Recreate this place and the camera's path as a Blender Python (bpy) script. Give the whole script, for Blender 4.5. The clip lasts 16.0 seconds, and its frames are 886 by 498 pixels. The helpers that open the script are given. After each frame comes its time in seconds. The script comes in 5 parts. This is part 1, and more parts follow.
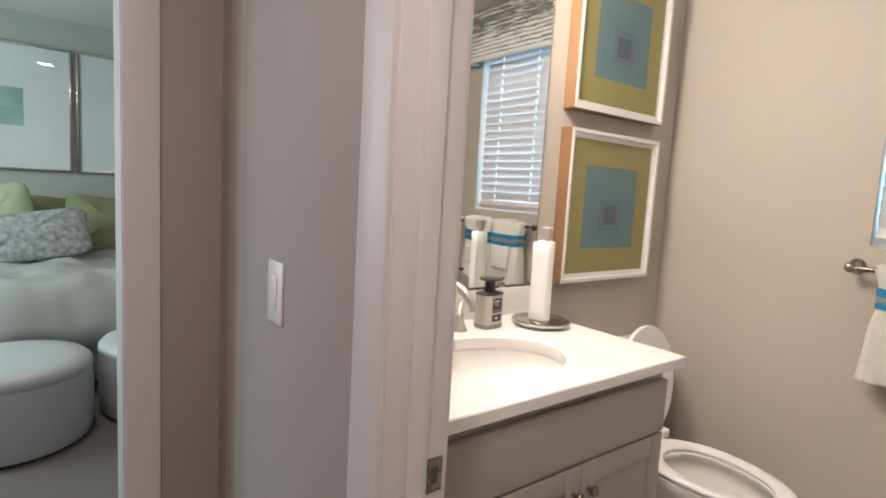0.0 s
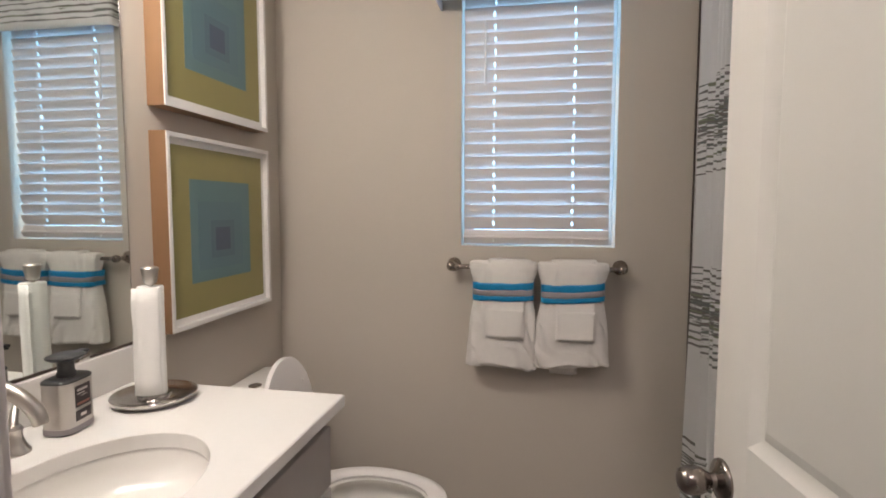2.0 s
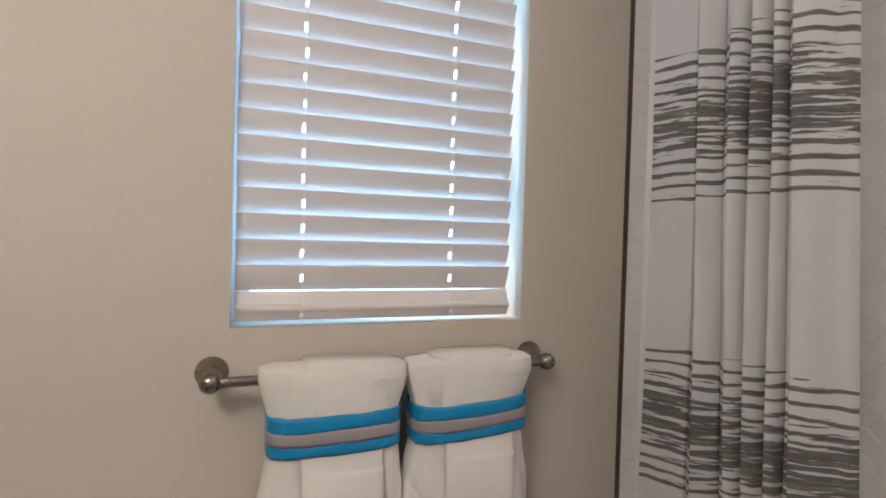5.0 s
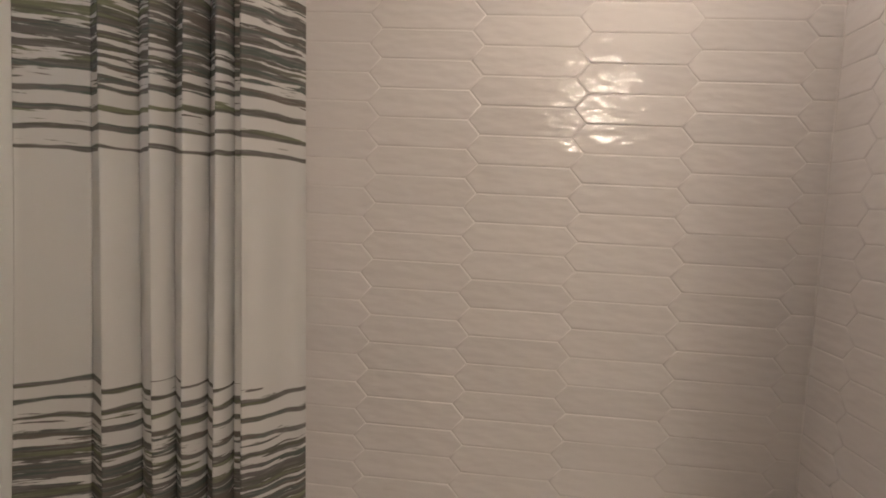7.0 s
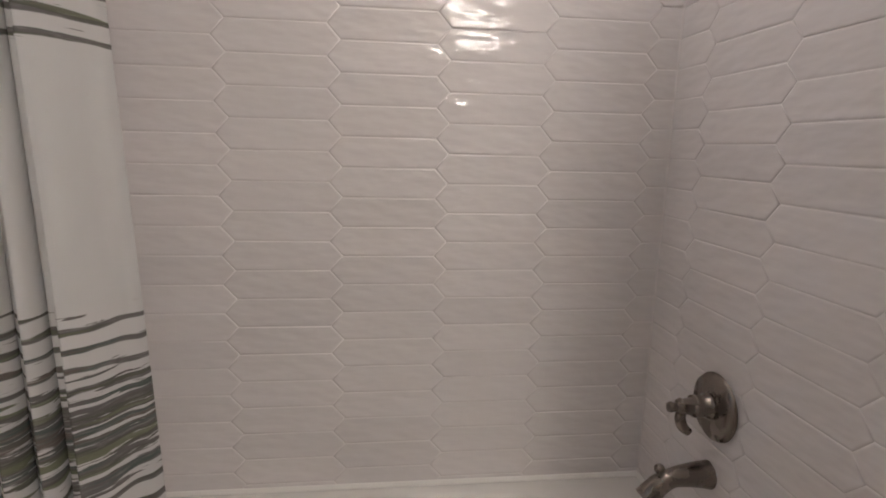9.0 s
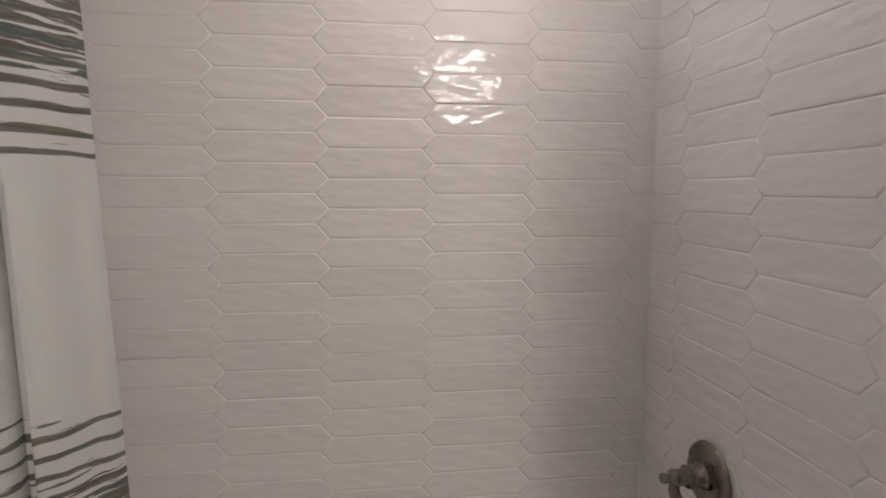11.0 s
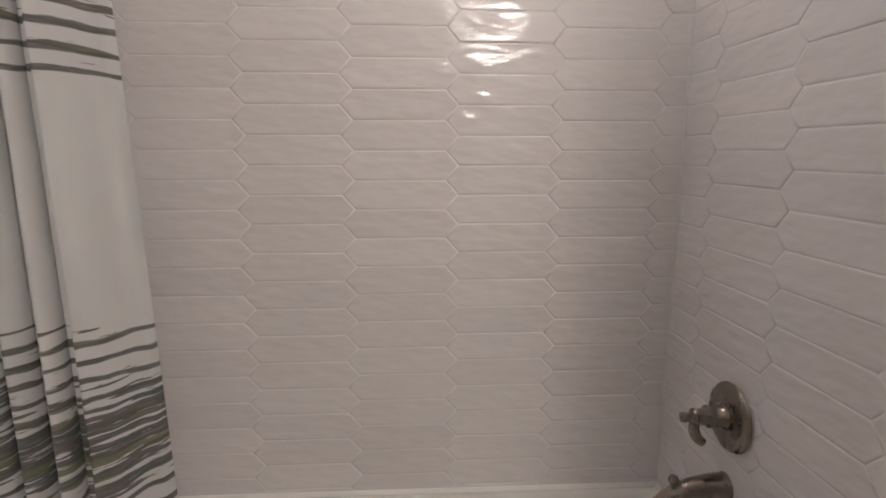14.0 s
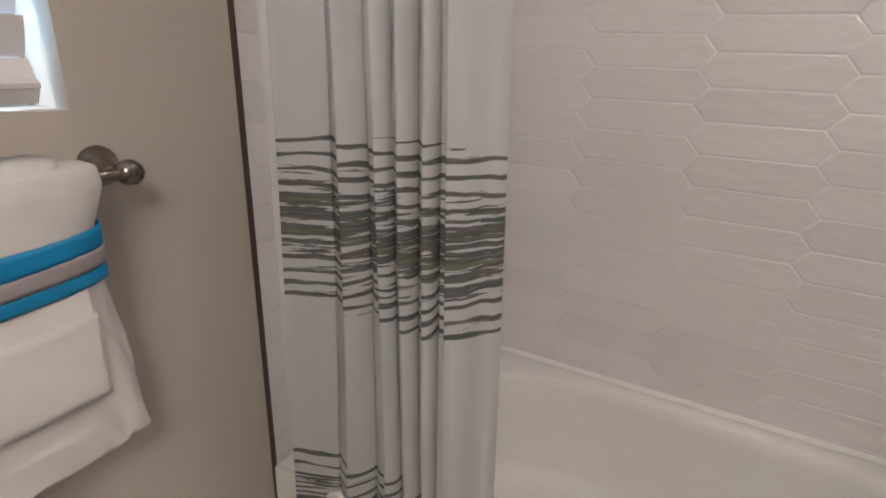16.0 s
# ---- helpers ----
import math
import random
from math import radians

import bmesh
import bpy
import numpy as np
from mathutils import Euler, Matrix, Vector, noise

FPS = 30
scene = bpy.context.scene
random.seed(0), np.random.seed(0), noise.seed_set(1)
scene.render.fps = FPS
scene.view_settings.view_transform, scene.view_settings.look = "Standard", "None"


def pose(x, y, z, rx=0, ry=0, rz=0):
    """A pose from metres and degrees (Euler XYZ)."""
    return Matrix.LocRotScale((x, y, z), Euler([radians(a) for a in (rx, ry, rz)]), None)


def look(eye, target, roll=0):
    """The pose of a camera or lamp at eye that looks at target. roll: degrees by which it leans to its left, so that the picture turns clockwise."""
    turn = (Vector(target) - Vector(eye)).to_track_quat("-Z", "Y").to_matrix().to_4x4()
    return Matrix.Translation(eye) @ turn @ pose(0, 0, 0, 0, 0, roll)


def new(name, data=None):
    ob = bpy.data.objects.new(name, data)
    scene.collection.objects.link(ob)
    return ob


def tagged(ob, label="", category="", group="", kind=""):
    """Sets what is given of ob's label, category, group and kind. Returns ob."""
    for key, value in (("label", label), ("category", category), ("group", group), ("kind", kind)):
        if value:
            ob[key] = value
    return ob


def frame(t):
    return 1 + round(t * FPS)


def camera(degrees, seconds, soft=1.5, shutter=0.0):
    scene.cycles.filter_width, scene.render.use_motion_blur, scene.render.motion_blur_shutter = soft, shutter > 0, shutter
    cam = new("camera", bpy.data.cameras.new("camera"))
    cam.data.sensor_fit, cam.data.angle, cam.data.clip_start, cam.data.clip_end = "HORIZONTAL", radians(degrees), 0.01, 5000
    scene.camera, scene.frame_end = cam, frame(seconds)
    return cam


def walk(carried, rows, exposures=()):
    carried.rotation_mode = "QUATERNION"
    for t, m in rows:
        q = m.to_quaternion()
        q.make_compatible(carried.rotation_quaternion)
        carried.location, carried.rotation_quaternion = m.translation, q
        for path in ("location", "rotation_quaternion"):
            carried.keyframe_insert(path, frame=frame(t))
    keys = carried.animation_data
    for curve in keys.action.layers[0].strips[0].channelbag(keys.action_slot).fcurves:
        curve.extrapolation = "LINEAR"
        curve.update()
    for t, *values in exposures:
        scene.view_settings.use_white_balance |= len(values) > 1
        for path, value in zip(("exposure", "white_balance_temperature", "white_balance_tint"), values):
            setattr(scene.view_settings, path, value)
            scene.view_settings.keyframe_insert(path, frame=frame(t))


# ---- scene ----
cam = camera(79.3, 16.0, soft=1.8)
METRES, EYE, TILT, LEAN, TURN = 2.4, 1.33, 0.0, 0.0, -39.4
PATH = [
    (0, (0.008, -0.031, 1.312), (1.213, 1.55, 1.091), 3.3),
    (0.5, (0.068, 0.037, 1.31), (1.725, 1.144, 1.142), 2.5),
    (1, (0.05, 0.124, 1.322), (1.957, 0.703, 1.163), 0.4),
    (1.5, (0.073, 0.187, 1.346), (2.027, 0.58, 1.182), -0.6),
    (2, (0.213, 0.228, 1.351), (2.173, 0.593, 1.196), 0.1),
    (2.5, (0.354, 0.265, 1.347), (2.316, 0.622, 1.196), 0.3),
    (3, (0.52, 0.357, 1.343), (2.485, 0.706, 1.209), -0.6),
    (3.2, (0.585, 0.388, 1.346), (2.556, 0.697, 1.208), -0.6),
    (5.3, (1.342, 0.538, 1.383), (3.033, -0.525, 1.289), 1.9),
    (5.5, (1.368, 0.502, 1.405), (2.892, -0.785, 1.261), 2.4),
    (6, (1.448, 0.436, 1.386), (2.633, -1.171, 1.271), 3.8),
    (6.5, (1.526, 0.365, 1.408), (2.198, -1.515, 1.28), 5.1),
    (7, (1.556, 0.348, 1.409), (1.749, -1.638, 1.263), 3.0),
    (7.5, (1.549, 0.337, 1.382), (1.418, -1.634, 1.071), 2.8),
    (8, (1.536, 0.318, 1.362), (1.33, -1.638, 0.997), 2.1),
    (8.2, (1.523, 0.312, 1.355), (1.301, -1.64, 0.981), 1.4),
    (10.3, (1.501, 0.316, 1.398), (1.28, -1.64, 1.042), 1.3),
    (10.5, (1.496, 0.315, 1.406), (1.274, -1.645, 1.074), 1.2),
    (11, (1.482, 0.318, 1.427), (1.257, -1.657, 1.21), 0.3),
    (11.5, (1.473, 0.335, 1.468), (1.251, -1.653, 1.491), -1.1),
    (12, (1.465, 0.355, 1.501), (1.263, -1.62, 1.746), -1.5),
    (12.5, (1.461, 0.356, 1.498), (1.286, -1.622, 1.735), -1.4),
    (13, (1.46, 0.344, 1.447), (1.317, -1.651, 1.431), -1.0),
    (13.5, (1.46, 0.344, 1.406), (1.333, -1.641, 1.199), -0.8),
    (14, (1.462, 0.335, 1.374), (1.358, -1.631, 1.024), 0.1),
    (14.5, (1.477, 0.322, 1.338), (1.375, -1.626, 0.896), 0.3),
    (15, (1.497, 0.329, 1.314), (1.464, -1.593, 0.765), -0.2),
    (15.5, (1.538, 0.335, 1.293), (1.901, -1.522, 0.647), -2.2),
    (16, (1.516, 0.339, 1.281), (2.433, -1.306, 0.606), 1.8),
]
walk(cam, [(t, look(eye, target, roll)) for t, eye, target, roll in PATH],
     [(0, 0.58, 6850, 11), (0.4, 0.14, 7000, 10), (1.0, 0.0, 6600, 10), (3.2, 0.04, 6550, 10), (5.5, 0.12, 6550, 10), (6.2, -0.06, 6900, 11), (7.0, -0.09, 7600, 12), (8.0, -0.03, 6650, 11), (10.5, 0.05, 6520, 11), (13.0, 0.05, 6560, 11), (14.5, 0.07, 6550, 11), (15.0, 0.09, 6580, 11), (15.5, 0.16, 6500, 11), (16.0, 0.20, 6470, 11)])

# ---- world, large lights, exposure ----
world = bpy.data.worlds.new("sky")
scene.world = world
world.use_nodes = True
wnt = world.node_tree
sky = wnt.nodes.new("ShaderNodeTexSky")
sky.sky_type, sky.sun_disc = "NISHITA", False
sky.sun_elevation, sky.sun_rotation = radians(48), radians(200)
wnt.links.new(sky.outputs[0], wnt.nodes["Background"].inputs[0])
wnt.nodes["Background"].inputs[1].default_value = 0.12
sun = new("sun", bpy.data.lights.new("sun", "SUN"))
sun.data.energy, sun.data.angle, sun.data.color = 2.5, radians(0.5), (1.0, 0.95, 0.88)
sun.rotation_euler = (radians(42), 0, radians(160))


def lamp(name, kind, at, watts, color, size=0.1, size_y=None, aim=None):
    data = bpy.data.lights.new(name, kind)
    data.energy, data.color = watts, color
    if kind == "AREA":
        data.size = size
        if size_y:
            data.shape, data.size_y = "RECTANGLE", size_y
        else:
            data.shape = "DISK"
    else:
        data.shadow_soft_size = size
    ob = new(name, data)
    ob.matrix_world = look(at, aim) if aim else Matrix.Translation(at)
    return ob


WARM, COOL = (1.0, 0.915, 0.84), (0.30, 0.63, 1.0)
lamp("tub_ceiling_lamp", "AREA", (1.27, -0.65, 2.425), 3.1, (1.0, 0.90, 0.845), 0.050, aim=(1.27, -0.65, 0)).data.spread = radians(180)
for lx in (0.83, 0.98, 1.13):
    lamp("vanity_bulb", "POINT", (lx, 1.07, 2.14), 5.4, WARM, 0.06)
# added fill, aimed low towards the window wall; the fixture has no shades
lamp("vanity_fill", "AREA", (0.98, 1.07, 2.06), 6.0, WARM, 0.40, 0.10, aim=(2.0, 0.78, 0.6))
lamp("window_daylight", "AREA", (2.425, 0.25, 1.68), 17, COOL, 0.60, 1.0, aim=(0, 0.25, 1.68))
lamp("hall_ceiling_lamp", "AREA", (-0.25, 0.1, 2.42), 11, (1.0, 0.87, 0.88), 0.16, aim=(-0.25, 0.1, 0))
lamp("bedroom_daylight", "AREA", (-2.25, 3.4, 1.5), 50, (0.72, 0.93, 1.0), 1.6, 1.5, aim=(0, 3.4, 1.3))
lamp("bedroom_ceiling_lamp", "AREA", (0.1, 2.9, 2.42), 6, (1.0, 0.9, 0.8), 0.16, aim=(0.1, 2.9, 0))


# ---- materials ----
def mat(name, color, rough=0.6, metal=0.0, vary=0.06, scale=3.0, bump=0.0, bump_scale=200.0, coat=0.0, brushed=None, random_value=0.0, spec=0.5):
    m = bpy.data.materials.new(name)
    m.use_nodes = True
    nt = m.node_tree
    b = nt.nodes["Principled BSDF"]
    b.inputs["Roughness"].default_value = rough
    b.inputs["Metallic"].default_value = metal
    b.inputs["Coat Weight"].default_value = coat
    b.inputs["Specular IOR Level"].default_value = spec
    tc = nt.nodes.new("ShaderNodeTexCoord")
    n = nt.nodes.new("ShaderNodeTexNoise")
    n.inputs["Scale"].default_value, n.inputs["Detail"].default_value = scale, 5
    nt.links.new(tc.outputs["Object"], n.inputs["Vector"])
    mix = nt.nodes.new("ShaderNodeMix")
    mix.data_type = "RGBA"
    mix.inputs[6].default_value = (*[c * (1 - vary) for c in color], 1)
    mix.inputs[7].default_value = (*[min(1, c * (1 + vary)) for c in color], 1)
    nt.links.new(n.outputs["Fac"], mix.inputs[0])
    out = mix.outputs[2]
    if random_value:
        oi = nt.nodes.new("ShaderNodeObjectInfo")
        mr = nt.nodes.new("ShaderNodeMapRange")
        mr.inputs[3].default_value, mr.inputs[4].default_value = 1 - random_value, 1
        nt.links.new(oi.outputs["Random"], mr.inputs[0])
        hs = nt.nodes.new("ShaderNodeHueSaturation")
        nt.links.new(mr.outputs[0], hs.inputs["Value"])
        nt.links.new(out, hs.inputs["Color"])
        out = hs.outputs[0]
    nt.links.new(out, b.inputs["Base Color"])
    rr = nt.nodes.new("ShaderNodeMapRange")
    rr.inputs[3].default_value, rr.inputs[4].default_value = max(0.02, rough * 0.85), min(1, rough * 1.15)
    nt.links.new(n.outputs["Fac"], rr.inputs[0])
    nt.links.new(rr.outputs[0], b.inputs["Roughness"])
    if bump:
        n2 = nt.nodes.new("ShaderNodeTexNoise")
        n2.inputs["Scale"].default_value, n2.inputs["Detail"].default_value = bump_scale, 4
        if brushed:
            mp = nt.nodes.new("ShaderNodeMapping")
            mp.inputs["Scale"].default_value = brushed
            nt.links.new(tc.outputs["Object"], mp.inputs[0])
            nt.links.new(mp.outputs[0], n2.inputs["Vector"])
        else:
            nt.links.new(tc.outputs["Object"], n2.inputs["Vector"])
        bp = nt.nodes.new("ShaderNodeBump")
        bp.inputs["Strength"].default_value, bp.inputs["Distance"].default_value = bump, 0.002
        nt.links.new(n2.outputs["Fac"], bp.inputs["Height"])
        nt.links.new(bp.outputs[0], b.inputs["Normal"])
    return m


def glaze():
    """Handmade glazed tile: slow waves in the glaze, a different stretch of them on every tile."""
    m = mat("white_glazed_tile", (0.785, 0.75, 0.75), 0.035, vary=0.02, random_value=0.06, spec=0.32)
    nt = m.node_tree
    b = nt.nodes["Principled BSDF"]
    tc, oi = nt.nodes.new("ShaderNodeTexCoord"), nt.nodes.new("ShaderNodeObjectInfo")
    mul = nt.nodes.new("ShaderNodeMath")
    mul.operation, mul.inputs[1].default_value = "MULTIPLY", 37.0
    nt.links.new(oi.outputs["Random"], mul.inputs[0])
    n = nt.nodes.new("ShaderNodeTexNoise")
    n.noise_dimensions = "4D"
    n.inputs["Scale"].default_value, n.inputs["Detail"].default_value, n.inputs["Roughness"].default_value = 1.0, 1.5, 0.4
    mp = nt.nodes.new("ShaderNodeMapping")
    mp.inputs["Scale"].default_value = (15, 15, 40)
    mp.inputs["Rotation"].default_value = (0, radians(5), 0)
    nt.links.new(tc.outputs["Object"], mp.inputs[0])
    nt.links.new(mp.outputs[0], n.inputs["Vector"])
    nt.links.new(mul.outputs[0], n.inputs["W"])
    bp = nt.nodes.new("ShaderNodeBump")
    bp.inputs["Strength"].default_value, bp.inputs["Distance"].default_value = 1.0, 0.0034
    nt.links.new(n.outputs["Fac"], bp.inputs["Height"])
    nt.links.new(bp.outputs[0], b.inputs["Normal"])
    return m


def striped_fabric(name, bands, period=0.6, base=(0.72, 0.715, 0.715), dark=(0.10, 0.11, 0.09), translucent=0.38):
    """White cloth printed with bands of uneven horizontal brush strokes; UV in metres."""
    m = bpy.data.materials.new(name)
    m.use_nodes = True
    nt = m.node_tree
    N, L = nt.nodes.new, nt.links.new
    b = nt.nodes["Principled BSDF"]
    b.inputs["Roughness"].default_value = 0.8
    uv = N("ShaderNodeUVMap")
    sep = N("ShaderNodeSeparateXYZ")
    L(uv.outputs[0], sep.inputs[0])

    def noise_at(su, sv, w, detail=2.0, rough=0.5):
        mp = N("ShaderNodeMapping")
        mp.inputs["Scale"].default_value = (su, sv, 1)
        mp.inputs["Location"].default_value = (w, w * 1.7, w)
        L(uv.outputs[0], mp.inputs[0])
        n = N("ShaderNodeTexNoise")
        n.inputs["Scale"].default_value, n.inputs["Detail"].default_value, n.inputs["Roughness"].default_value = 1, detail, rough
        L(mp.outputs[0], n.inputs["Vector"])
        return n.outputs["Fac"]

    def math_node(op, a, c, d=None):
        n = N("ShaderNodeMath")
        n.operation = op
        for i, v in enumerate((a, c, d)):
            if v is None:
                continue
            if isinstance(v, (int, float)):
                n.inputs[i].default_value = v
            else:
                L(v, n.inputs[i])
        return n.outputs[0]

    v = sep.outputs[1]
    inside = None
    for lo, hi in bands:
        mid, half = (lo + hi) / 2, (hi - lo) / 2
        d = math_node("ABSOLUTE", math_node("SUBTRACT", v, mid), 0)
        e = math_node("SUBTRACT", 1.0, math_node("DIVIDE", d, half))
        inside = e if inside is None else math_node("MAXIMUM", inside, e)
    strokes = noise_at(8, 120, 3.1, 2.5, 0.6)
    fine = noise_at(60, 420, 8.3, 2, 0.6)
    s = math_node("ADD", math_node("MULTIPLY", strokes, 0.85), math_node("MULTIPLY", fine, 0.15))
    ramp = N("ShaderNodeMapRange")
    ramp.inputs[1].default_value, ramp.inputs[2].default_value = 0.30, 0.85
    ramp.inputs[3].default_value, ramp.inputs[4].default_value = 0.62, 0.440
    L(inside, ramp.inputs[0])
    dense = math_node("MULTIPLY", math_node("SUBTRACT", s, ramp.outputs[0]), 30)
    # single brush lines, a few centimetres apart, towards the band's edges
    wob = math_node("MULTIPLY", noise_at(7, 9, 5.5, 2), 0.030)
    row = math_node("FRACT", math_node("DIVIDE", math_node("ADD", v, wob), 0.0245), 0)
    near = math_node("SUBTRACT", 1.0, math_node("MULTIPLY", math_node("ABSOLUTE", math_node("SUBTRACT", row, 0.5), 0), 2.0))
    width = math_node("SUBTRACT", 1.15, math_node("MULTIPLY", math_node("ADD", noise_at(9, 42, 13.7, 2), math_node("MULTIPLY", fine, 0.12)), 0.88))
    lines = math_node("MULTIPLY", math_node("SUBTRACT", near, width), 9)
    clampn = N("ShaderNodeClamp")
    L(math_node("MAXIMUM", dense, lines), clampn.inputs[0])
    gate = math_node("GREATER_THAN", inside, 0.0)
    mask = math_node("MULTIPLY", math_node("MULTIPLY", clampn.outputs[0], gate), math_node("MINIMUM", math_node("ADD", 0.42, math_node("MULTIPLY", noise_at(25, 330, 2.2, 3, 0.7), 1.0)), 0.90))
    tint = N("ShaderNodeValToRGB")
    tint.color_ramp.elements[0].position, tint.color_ramp.elements[0].color = 0.36, (0.13, 0.10, 0.085, 1)
    tint.color_ramp.elements[1].position, tint.color_ramp.elements[1].color = 0.64, (0.16, 0.18, 0.10, 1)
    for p, c in ((0.44, (0.055, 0.085, 0.075, 1)), (0.50, (0.14, 0.125, 0.125, 1)), (0.57, (0.075, 0.07, 0.055, 1))):
        el = tint.color_ramp.elements.new(p)
        el.color = c
    L(noise_at(2.5, 48, 21.0, 3), tint.inputs[0])
    mix = N("ShaderNodeMix")
    mix.data_type = "RGBA"
    mix.inputs[6].default_value = (*base, 1)
    L(tint.outputs[0], mix.inputs[7])
    L(mask, mix.inputs[0])
    L(mix.outputs[2], b.inputs["Base Color"])
    weave = N("ShaderNodeBump")
    weave.inputs["Strength"].default_value, weave.inputs["Distance"].default_value = 0.15, 0.001
    L(noise_at(900, 900, 1, 1), weave.inputs["Height"])
    L(weave.outputs[0], b.inputs["Normal"])
    tr = N("ShaderNodeBsdfTranslucent")
    L(mix.outputs[2], tr.inputs[0])
    ms = N("ShaderNodeMixShader")
    ms.inputs[0].default_value = translucent
    L(b.outputs[0], ms.inputs[1])
    L(tr.outputs[0], ms.inputs[2])
    L(ms.outputs[0], nt.nodes["Material Output"].inputs[0])
    return m


def glass_mat(name="clear_glass", rough=0.0):
    m = bpy.data.materials.new(name)
    m.use_nodes = True
    b = m.node_tree.nodes["Principled BSDF"]
    b.inputs["Transmission Weight"].default_value, b.inputs["Roughness"].default_value, b.inputs["IOR"].default_value = 1.0, rough, 1.45
    return m


M_WALL = mat("greige_wall_paint", (0.51, 0.462, 0.405), 0.75, vary=0.02, scale=1.5, bump=0.25, bump_scale=260, spec=0.3)
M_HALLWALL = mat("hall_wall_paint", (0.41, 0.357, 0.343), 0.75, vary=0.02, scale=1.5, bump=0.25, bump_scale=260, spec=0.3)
M_BEDWALL = mat("bedroom_wall_paint", (0.42, 0.43, 0.40), 0.8, vary=0.02, bump=0.2, bump_scale=260, spec=0.3)
M_CEIL = mat("ceiling_paint", (0.78, 0.76, 0.72), 0.85, vary=0.02, bump=0.3, bump_scale=120)
M_TRIM = mat("white_trim_paint", (0.69, 0.66, 0.66), 0.4, vary=0.02, scale=4, bump=0.05, bump_scale=60)
M_DOOR = mat("white_door_paint", (0.625, 0.60, 0.56), 0.42, vary=0.02, scale=4, bump=0.08, bump_scale=90)
M_GLAZE = glaze()
M_GROUT = mat("pale_grout", (0.79, 0.755, 0.745), 0.8, vary=0.04, scale=20)
M_BRONZE = mat("dark_metal_trim", (0.075, 0.055, 0.045), 0.45, metal=0.3, vary=0.1)
M_TOPTRIM = mat("brown_caulk", (0.20, 0.14, 0.11), 0.7, vary=0.1)
M_ACRYLIC = mat("white_tub_acrylic", (0.78, 0.76, 0.735), 0.08, vary=0.01)
M_PORCELAIN = mat("white_porcelain", (0.80, 0.78, 0.75), 0.08, vary=0.01)
M_WATER = mat("still_water", (0.30, 0.285, 0.23), 0.02, vary=0.02, spec=0.6)
M_CAULK = mat("white_caulk", (0.82, 0.80, 0.78), 0.5, vary=0.02)
M_BRUSHED = mat("brushed_steel", (0.52, 0.49, 0.46), 0.32, metal=1.0, vary=0.06, scale=25, bump=0.06, bump_scale=60, brushed=(1, 1, 12))
M_QUARTZ = mat("white_quartz", (0.77, 0.75, 0.73), 0.16, vary=0.02, scale=60)
M_CABINET = mat("grey_cabinet_paint", (0.32, 0.29, 0.275), 0.42, vary=0.03, scale=5, bump=0.05, bump_scale=100)
M_GAP = mat("cabinet_gap", (0.10, 0.09, 0.085), 0.7)
M_NICKEL = mat("brushed_nickel", (0.27, 0.235, 0.21), 0.27, metal=1.0, vary=0.05, scale=30, bump=0.06, bump_scale=60, brushed=(1, 1, 12))
M_STEEL = mat("polished_steel", (0.52, 0.50, 0.48), 0.2, metal=1.0, vary=0.05, scale=20)
M_PAPER = mat("white_paper", (0.86, 0.85, 0.83), 0.9, vary=0.02, bump=0.5, bump_scale=350)
M_WHITEPLASTIC = mat("white_plastic", (0.80, 0.77, 0.76), 0.35, vary=0.01)
M_BLACKPLASTIC = mat("dark_plastic", (0.035, 0.035, 0.038), 0.35, vary=0.1)
M_LABEL = mat("dark_label", (0.05, 0.035, 0.035), 0.5)
M_LABELINK = mat("label_ink", (0.55, 0.50, 0.48), 0.6)
M_LABELRED = mat("label_red", (0.30, 0.13, 0.10), 0.6)
M_TERRY = mat("white_terry", (0.74, 0.71, 0.675), 0.95, vary=0.05, scale=40, bump=0.8, bump_scale=1100)
M_BLUE = mat("blue_ribbon", (0.006, 0.205, 0.43), 0.36, vary=0.18, scale=30, spec=0.4)
M_GREYRIB = mat("grey_ribbon", (0.27, 0.24, 0.25), 0.5, vary=0.05, scale=30)
M_SLAT = mat("white_blind_slat", (0.66, 0.62, 0.61), 0.4, vary=0.03, scale=8)
M_WOOD = mat("natural_oak", (0.22, 0.12, 0.06), 0.5, vary=0.2, scale=6, bump=0.15, bump_scale=20, brushed=(1, 1, 0.1))
M_FRAMEWHITE = mat("white_frame_face", (0.74, 0.72, 0.70), 0.45, vary=0.02)
M_OLIVE = mat("olive_print", (0.27, 0.235, 0.085), 0.55, vary=0.06, scale=40, coat=0.3)
M_TEAL = mat("teal_print", (0.105, 0.19, 0.205), 0.55, vary=0.05, scale=40, coat=0.3)
M_BLUE2 = mat("soft_blue_print", (0.098, 0.175, 0.205), 0.55, vary=0.05, scale=40, coat=0.3)
M_BLUEGREY = mat("blue_grey_print", (0.085, 0.145, 0.185), 0.55, vary=0.06, scale=40, coat=0.3)
M_NAVY = mat("slate_blue_print", (0.06, 0.09, 0.14), 0.55, vary=0.06, scale=40, coat=0.3)
M_MIRROR = mat("mirror_silver", (0.80, 0.84, 0.82), 0.02, metal=1.0, vary=0.0)
M_MIRROR.node_tree.nodes["Principled BSDF"].inputs["Roughness"].default_value = 0.01
M_GLASS = glass_mat()
M_FLOOR = mat("grey_floor_tile", (0.44, 0.41, 0.37), 0.4, vary=0.12, scale=6)
M_CARPET = mat("grey_carpet", (0.17, 0.15, 0.14), 0.98, vary=0.15, scale=60, bump=1.0, bump_scale=500)
M_POUF = mat("pale_blue_grey_leatherette", (0.45, 0.48, 0.505), 0.5, vary=0.03, scale=12)
